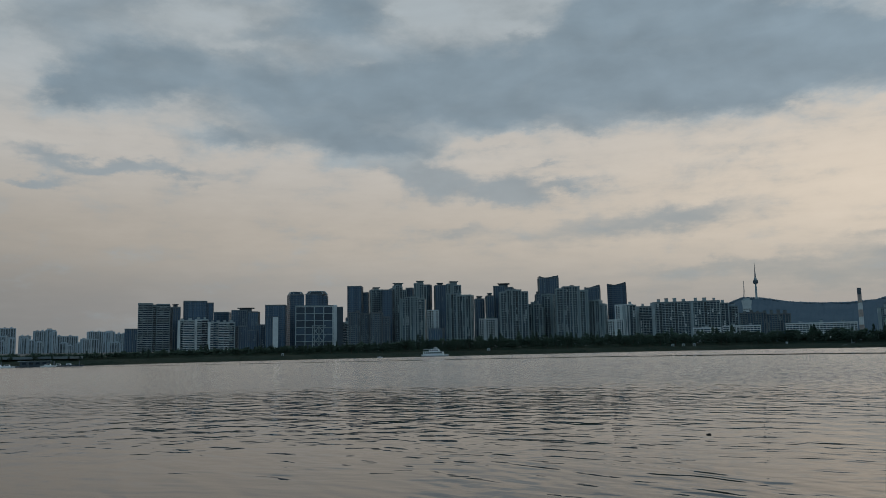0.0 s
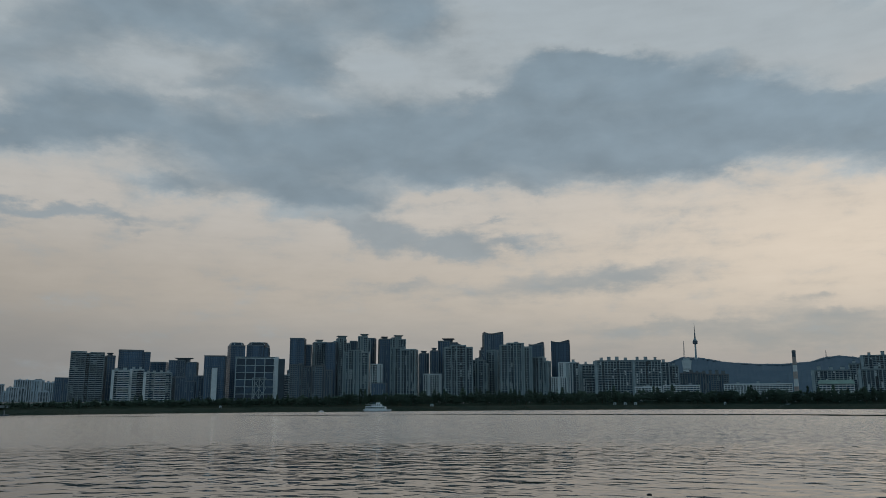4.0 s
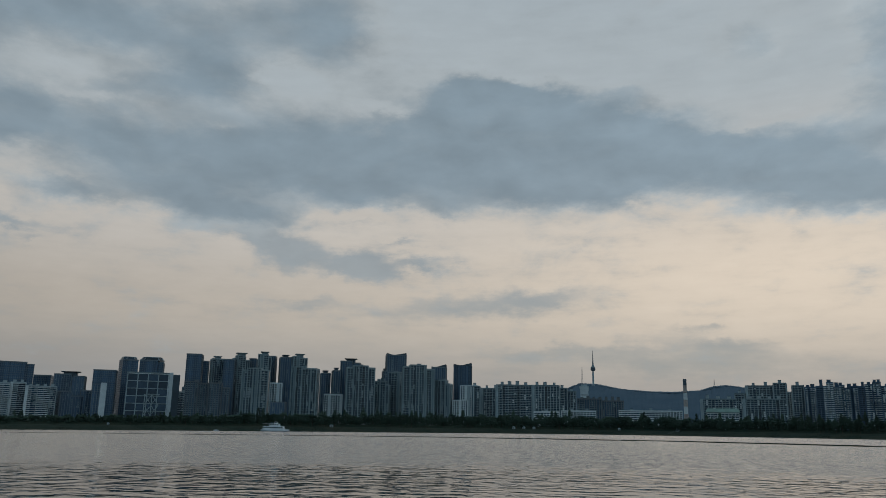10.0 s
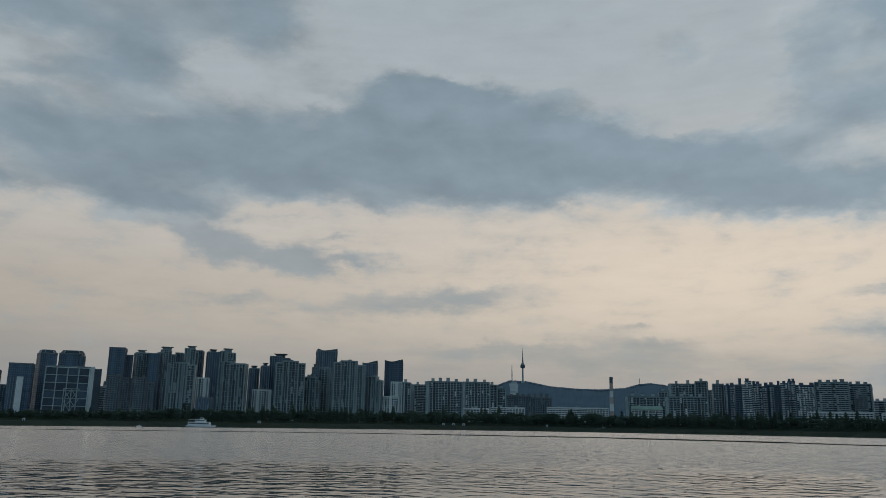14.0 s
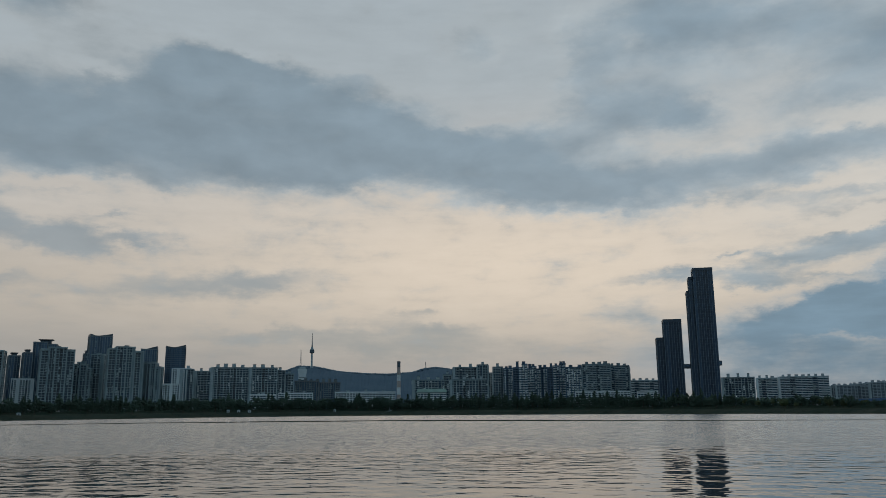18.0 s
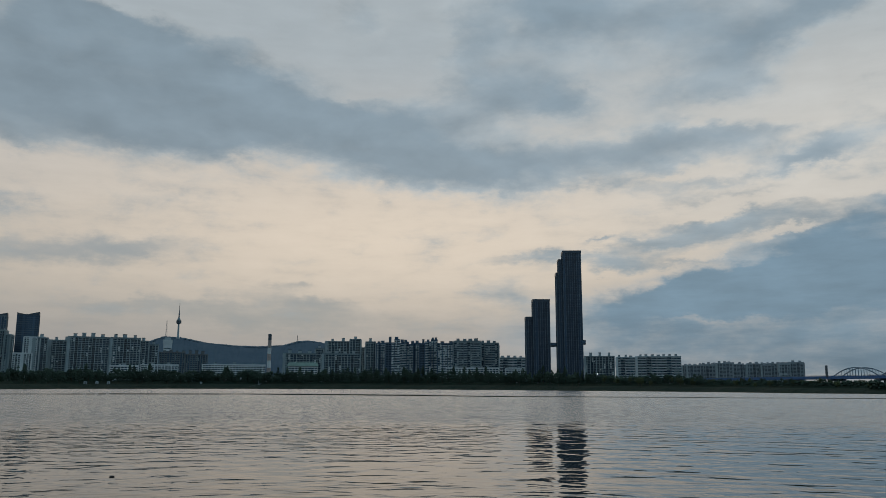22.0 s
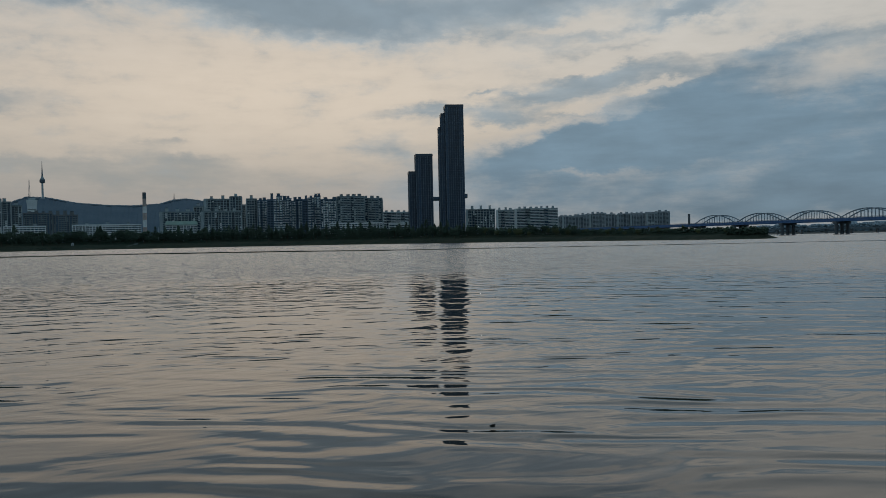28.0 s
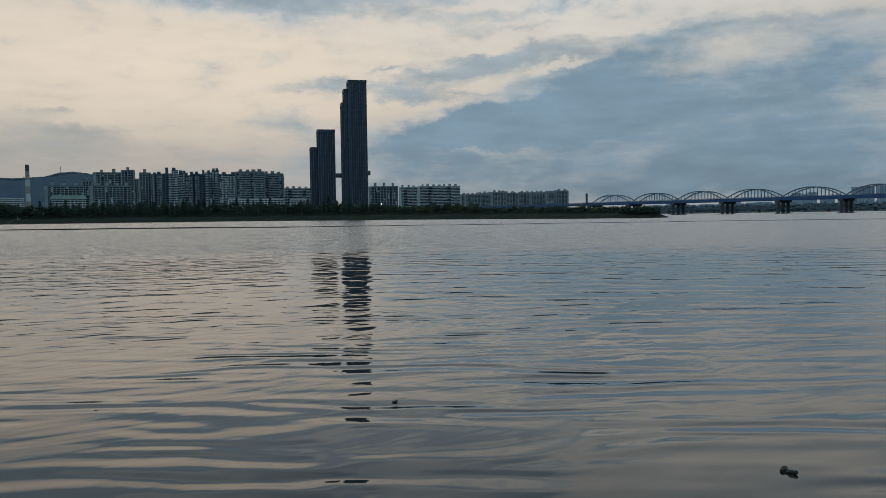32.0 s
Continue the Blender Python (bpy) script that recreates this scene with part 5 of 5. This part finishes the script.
def far_woods():
    g = Geo()
    rnd = random.Random(77)
    for i in range(2600):
        az, d = rnd.uniform(45, 66), rnd.uniform(30, 140)
        x, y = plan(az, 2700 + d)
        g.clump((x, y, 5 + rnd.random() * 22), rnd.uniform(3, 7), rnd, 0.8)
    tagged(new("far_woods", g.mesh("far_woods", FAR_WOOD)), "grey-green tree belt along the distant bank, hazed in colour", "woods", kind="stuff")


far_woods()


# ---------------------------------------------------------------- on the water
def boat():
    """A white excursion boat moored at the far bank."""
    az = -25.15
    ob = thing("excursion_boat", az, shore(az) - 7, 0.0, "white two-deck excursion boat moored at the bank", "boat", turn=4)
    ob.matrix_basis = ob.matrix_basis @ Matrix.Diagonal((0.49, 0.52, 0.62, 1))
    hull = [(-17, -3.2), (12, -3.4), (17, -1.4), (19, 0), (17, 1.4), (12, 3.4), (-17, 3.2)]
    part("hull", Geo().prism([(x * 0.96, y * 0.9) for x, y in hull], -0.6, 2.0, 1.06), HULL, ob)
    part("waterline_stripe", Geo().prism([(x * 0.975, y * 0.935) for x, y in hull], 0.0, 0.7, 1.01), NAVY, ob)
    part("main_deck_house", Geo().prism([(-15, -2.8), (10, -2.8), (12.5, 0), (10, 2.8), (-15, 2.8)], 2.0, 4.9, 0.97), HULL, ob)
    for k in range(9):
        part("window", Geo().box(-14.2 + 2.7 * k, -12.2 + 2.7 * k, -2.95, -2.7, 3.0, 4.3), GLASS_DARK, ob)
    part("upper_deck", Geo().box(-15.5, 9, -3.0, 3.0, 4.9, 5.15), HULL, ob)
    part("upper_house", Geo().prism([(-7, -2.2), (5, -2.2), (7, 0), (5, 2.2), (-7, 2.2)], 5.15, 7.5, 0.94), HULL, ob)
    for k in range(4):
        part("window", Geo().box(-6.2 + 2.8 * k, -4.2 + 2.8 * k, -2.3, -2.0, 6.0, 7.0), GLASS_DARK, ob)
    part("canopy", Geo().box(-15, -7, -2.7, 2.7, 7.1, 7.35), HULL, ob)
    for x in (-14.5, -11, -7.5):
        for y in (-2.5, 2.5):
            part("canopy_post", Geo().box(x - 0.08, x + 0.08, y - 0.08, y + 0.08, 5.15, 7.1), STEEL, ob)
    part("wheelhouse", Geo().prism([(-1, -1.5), (3, -1.5), (4, 0), (3, 1.5), (-1, 1.5)], 7.5, 9.4, 0.9), HULL, ob)
    part("wheelhouse_window", Geo().box(-0.6, 2.8, -1.52, -1.3, 8.2, 9.0), GLASS_DARK, ob)
    part("mast", Geo().tube(1, 0, 0.12, 9.4, 12.4, 0.06, 6), STEEL, ob)
    part("funnel", Geo().tube(-4, 0, 0.7, 7.5, 9.2, 0.6, 10), NAVY, ob)
    part("bow_rail", Geo().beam((9, -3.0, 3.0), (18, -0.6, 3.1), 0.1).beam((18, -0.6, 3.1), (18, 0.6, 3.1), 0.1).beam((18, 0.6, 3.1), (9, 3.0, 3.0), 0.1), STEEL, ob)
    pont = thing("pontoon", az - 1.25, shore(az) - 9, 0.0, "low grey mooring pontoon at the bank", "pontoon", turn=2)
    pont.matrix_basis = pont.matrix_basis @ Matrix.Diagonal((0.48, 0.48, 0.48, 1))
    part("float", Geo().box(-14, 12, -3, 3, -0.5, 0.9), CONCRETE, pont)
    part("deck", Geo().box(-14.3, 12.3, -3.3, 3.3, 0.9, 1.1), PALE, pont)
    for k in range(6):
        part("rail_post", Geo().box(-13.5 + 5 * k, -13.3 + 5 * k, -3.1, -2.9, 1.1, 2.2), STEEL, pont)
    part("rail", Geo().box(-13.5, 11.7, -3.07, -2.93, 2.1, 2.25), STEEL, pont)
    gang = thing("gangway", az - 1.6, shore(az) + 2, 0.4, "sloping gangway between bank and pontoon", "gangway", turn=60)
    gang.matrix_basis = gang.matrix_basis @ Matrix.Diagonal((0.5, 0.5, 0.5, 1))
    part("ramp", Geo().beam((-8, 0, 0.6), (9, 0, 1.6), 1.6, 0.3), STEEL, gang)
    for y in (-0.8, 0.8):
        part("handrail", Geo().beam((-8, y, 1.6), (9, y, 2.6), 0.1), STEEL, gang)


boat()


def small_boat(az, off, length, label):
    ob = thing("motor_boat", az, shore(az) - off * 0.4, 0.0, label, "boat", "moored boats", turn=8)
    ob.matrix_basis = ob.matrix_basis @ Matrix.Diagonal((0.32, 0.32, 0.34, 1))
    l = length / 2
    part("hull", Geo().prism([(-l, -1.2), (l * 0.6, -1.2), (l, 0), (l * 0.6, 1.2), (-l, 1.2)], -0.3, 1.2, 1.08), HULL, ob)
    part("cabin", Geo().prism([(-l * 0.5, -0.9), (l * 0.2, -0.9), (l * 0.4, 0), (l * 0.2, 0.9), (-l * 0.5, 0.9)], 1.2, 2.6, 0.85), HULL, ob)
    part("window", Geo().box(-l * 0.4, l * 0.15, -0.92, -0.7, 1.7, 2.3), GLASS_DARK, ob)


for a, o, l in ((-53.4, 30, 14), (-52.9, 34, 12), (-50.6, 22, 13), (-50.0, 20, 10), (-49.4, 24, 11), (-29.0, 12, 9)):
    small_boat(a, o, l, "small white motor boat moored by the far bank")

# landing stage far down the bank
ob = thing("landing_stage", -51.6, shore(-51.6) - 5, 0.0, "dark floating landing stage with a low shed", "landing stage")
ob.matrix_basis = ob.matrix_basis @ Matrix.Diagonal((0.36, 0.36, 0.30, 1))
part("float", Geo().box(-45, 40, -6, 6, -0.5, 1.4), DARK, ob)
part("shed", Geo().box(-8, 14, -4, 4, 1.4, 5.6), DARK, ob)
part("shed_roof", Geo().box(-9.5, 15.5, -5, 5, 5.6, 6.1), PALE, ob)
for k in range(5):
    part("mooring_post", Geo().tube(-40 + 19 * k, -6.4, 0.4, -1, 5.5, 0.4, 8), STEEL, ob)
for k in range(4):
    part("window", Geo().box(-6.5 + 5 * k, -3.5 + 5 * k, -4.12, -4.0, 2.6, 4.6), GLASS_DARK, ob)


def low_road(az0, az1, off, z):
    """A raised road on short columns along the left part of the bank."""
    ob = new("elevated_road")
    tagged(ob, "low elevated riverside road on concrete columns", "road")
    n = 14
    for i in range(n):
        a0, a1 = az0 + (az1 - az0) * i / n, az0 + (az1 - az0) * (i + 1) / n
        p, q = plan(a0, shore(a0) + off), plan(a1, shore(a1) + off)
        part("deck", Geo().beam((*p, z), (*q, z), 5, 0.8), CONCRETE, ob)
        part("column", Geo().tube(*p, 0.5, 0, z - 0.4, 0.5, 10), PIER_STONE, ob)


low_road(-60, -49, 18, 2.7)


# ---------------------------------------------------------------- the calm streak that a boat has left
def wake():
    pts = [(-50, 232), (-32, 242), (-14, 276), (2, 274), (13, 238), (18, 214), (26, 210), (35, 207), (50, 221), (66, 240)]
    g = Geo()
    azs = [-50 + 0.5 * i for i in range(229)]
    for a in azs:
        r = float(np.interp(a, [p[0] for p in pts], [p[1] for p in pts])) + 4 * noise.noise((a * 0.25, 3, 0))
        half = (float(np.interp(a, (-50, -20, -8, 10, 18, 30), (6, 10, 20, 24, 12, 6)))) * (0.8 + 0.5 * noise.noise((a * 0.5, 0, 7))) * min(1, 0.25 + (a + 50) * 0.03)
        for o in (-half, half):
            x, y = plan(a, r + o)
            g.v.append((x, y, 0.02))
    g.f = [(2 * i, 2 * i + 2, 2 * i + 3, 2 * i + 1) for i in range(len(azs) - 1)]
    tagged(new("slick", g.mesh("slick", SLICK)), "thin dark slick left by a wake across the river", "slick", kind="structure")


SLICK = material("slick_water", (0.03, 0.036, 0.036), 0.03, second=(0.04, 0.044, 0.042), scale=0.3)
wake()


# ---------------------------------------------------------------- drift near the standpoint
def drift(name, az, r, pieces, label):
    """Floating pieces: each is its place beside the thing's base, length, thickness, heading and tilt."""
    x, y = plan(az, r)
    ob = new(name)
    ob.matrix_basis = pose(x, y, 0, 0, 0, -az)
    tagged(ob, label, "driftwood")
    rnd = random.Random(int(r * 10))
    for dx, dy, l, w, head, tilt in pieces:
        g = Geo()
        n, c = 7, 9
        for i in range(n):
            u = i / (n - 1)
            rad = w / 2 * (0.35 + 0.65 * math.sin(math.pi * (0.12 + 0.76 * u))) * rnd.uniform(0.85, 1.15)
            for j in range(c):
                a = 2 * math.pi * j / c
                k = rad * rnd.uniform(0.82, 1.18)
                g.v.append(((u - 0.5) * l, k * math.cos(a), k * math.sin(a)))
        for i in range(n - 1):
            for j in range(c):
                g.f.append((i * c + j, i * c + (j + 1) % c, (i + 1) * c + (j + 1) % c, (i + 1) * c + j))
        g.f += [tuple(reversed(range(c))), tuple((n - 1) * c + j for j in range(c))]
        part("chunk", g, WOOD_DARK, ob, at=pose(dx, dy, 0.012, 0, -tilt, head))
    return ob


# this first lump is a stand-in for a swimming duck; the twigs follow
drift("driftwood", 53.81, 7.25, [(-0.035, 0.04, 0.08, 0.05, 62, 12), (0.03, -0.02, 0.10, 0.05, -28, 14), (0.0, 0.01, 0.06, 0.03, 100, 5)], "dark wet lump standing in for a duck near the bank")
drift("driftwood", 26.75, 9.42, [(0.0, 0.0, 0.07, 0.025, 10, 6), (0.02, 0.015, 0.04, 0.02, 60, 25)], "small dark floating twig")
drift("driftwood", -6.6, 22.0, [(0.0, 0.0, 0.12, 0.05, 10, 6)], "small dark floating twig")


# a lit lamp among the bank trees
def lamp():
    ob = thing("floodlight", 26.06, 1195, LAND_Z, "small bright floodlight on a pole by the road", "lamp")
    part("pole", Geo().tube(0, 0, 0.12, 0, 12.2, 0.08, 8), STEEL, ob)
    part("head", Geo().box(-0.7, 0.7, -0.3, 0.3, 12.0, 12.7), STEEL, ob)
    glow = bpy.data.materials.new("lit_lamp_glass")
    glow.use_nodes = True
    n = Nodes(glow.node_tree)
    e = n.add("ShaderNodeEmission", 0, ((0.95, 0.97, 1.0, 1), 14.0))
    o = n.t.nodes.new("ShaderNodeOutputMaterial")
    n.t.links.new(e, o.inputs[0])
    part("lamp_glass", Geo().box(-0.62, 0.62, -0.36, -0.3, 12.05, 12.65), glow, ob)


lamp()


def kiosk(az, off, w, h, mat, label):
    ob = thing("kiosk", az, shore(az) + off * lift(az), bank_z(off) * lift(az), label, "kiosk", "bank kiosks")
    ob.matrix_basis = ob.matrix_basis @ Matrix.Diagonal((lift(az), lift(az), lift(az), 1))
    part("wall", Geo().box(-w / 2, w / 2, -2, 2, -0.5, h), mat, ob)
    part("roof", Geo().prism([(-w / 2 - 0.5, -2.5), (w / 2 + 0.5, -2.5), (w / 2 + 0.5, 2.5), (-w / 2 - 0.5, 2.5)], h, h + 1.2, 0.5), PALE, ob)
    part("door", Geo().box(-0.6, 0.6, -2.1, -2.0, 0, min(2.2, h - 0.2)), DARK, ob)


for a, o, w in ((-35.8, 50, 3), (-21.3, 56, 5), (-8.6, 58, 4), (-7.9, 58, 4), (-7.2, 57, 4), (-1.4, 56, 3)):
    kiosk(a, o, w, 2.3, WHITE, "small white shelter among the bank trees")


# ---------------------------------------------------------------- small things along the bank
def entrance_canopy():
    ob = thing("entrance_canopy", -15.1, 1312, LAND_Z, "flat brown canopy on columns before a grey tower", "canopy")
    part("roof", Geo().box(-16, 16, -5, 5, 13.4, 14.6), BROWN, ob)
    part("fascia", Geo().box(-16.3, 16.3, -5.3, -5.0, 13.1, 14.9), CONCRETE, ob)
    for k in range(6):
        part("column", Geo().tube(-15 + 6 * k, -4, 0.5, -0.2, 13.4, 0.5, 10), CONCRETE, ob)


entrance_canopy()


def bank_stairs():
    """A flight of pale steps climbing the grassy slope at a slant."""
    f = lift(2.2)
    lo, hi = (1.9, 14), (2.55, 60)
    ob = new("bank_stairs")
    x0, y0 = plan(lo[0], shore(lo[0]) + lo[1] * f)
    x1, y1 = plan(hi[0], shore(hi[0]) + hi[1] * f)
    z0, z1 = bank_z(lo[1]) * f, bank_z(hi[1]) * f
    ob.matrix_basis = pose(x0, y0, z0)
    tagged(ob, "pale concrete steps climbing the grassy bank", "stairs")
    run = Vector((x1 - x0, y1 - y0, z1 - z0 + 0.8))
    count = 24
    side = Vector((run.y, -run.x, 0)).normalized()
    for k in range(count):
        a, b = run * (k / count), run * ((k + 1) / count)
        part("step", Geo().beam((a.x, a.y, a.z), (b.x, b.y, a.z + 0.02), 2.4, 0.34), PALE, ob)
    for s in (-1.3, 1.3):
        part("handrail", Geo().beam(tuple(side * s + Vector((0, 0, 1.0))), tuple(run + side * s + Vector((0, 0, 1.0))), 0.12), STEEL, ob)
        for k in range(0, count + 1, 4):
            p = run * (k / count) + side * s
            part("post", Geo().box(p.x - 0.06, p.x + 0.06, p.y - 0.06, p.y + 0.06, p.z - 0.4, p.z + 1.0), STEEL, ob)


bank_stairs()


def light_mast(az, off, h, label):
    ob = thing("light_mast", az, shore(az) + off * lift(az), bank_z(off) * lift(az), label, "lamp post", "bank light masts")
    part("pole", Geo().tube(0, 0, 0.32, -0.4, h, 0.16, 10), PALE, ob)
    part("cross_arm", Geo().box(-1.6, 1.6, -0.12, 0.12, h - 0.25, h), STEEL, ob)
    for x in (-1.4, -0.5, 0.5, 1.4):
        part("lamp_head", Geo().box(x - 0.3, x + 0.3, -0.45, -0.12, h - 0.5, h + 0.15), STEEL, ob)


light_mast(2.4, 66, 24.0, "tall slim unlit light mast among bank trees")
light_mast(3.9, 78, 20.0, "tall slim unlit light mast among bank trees")
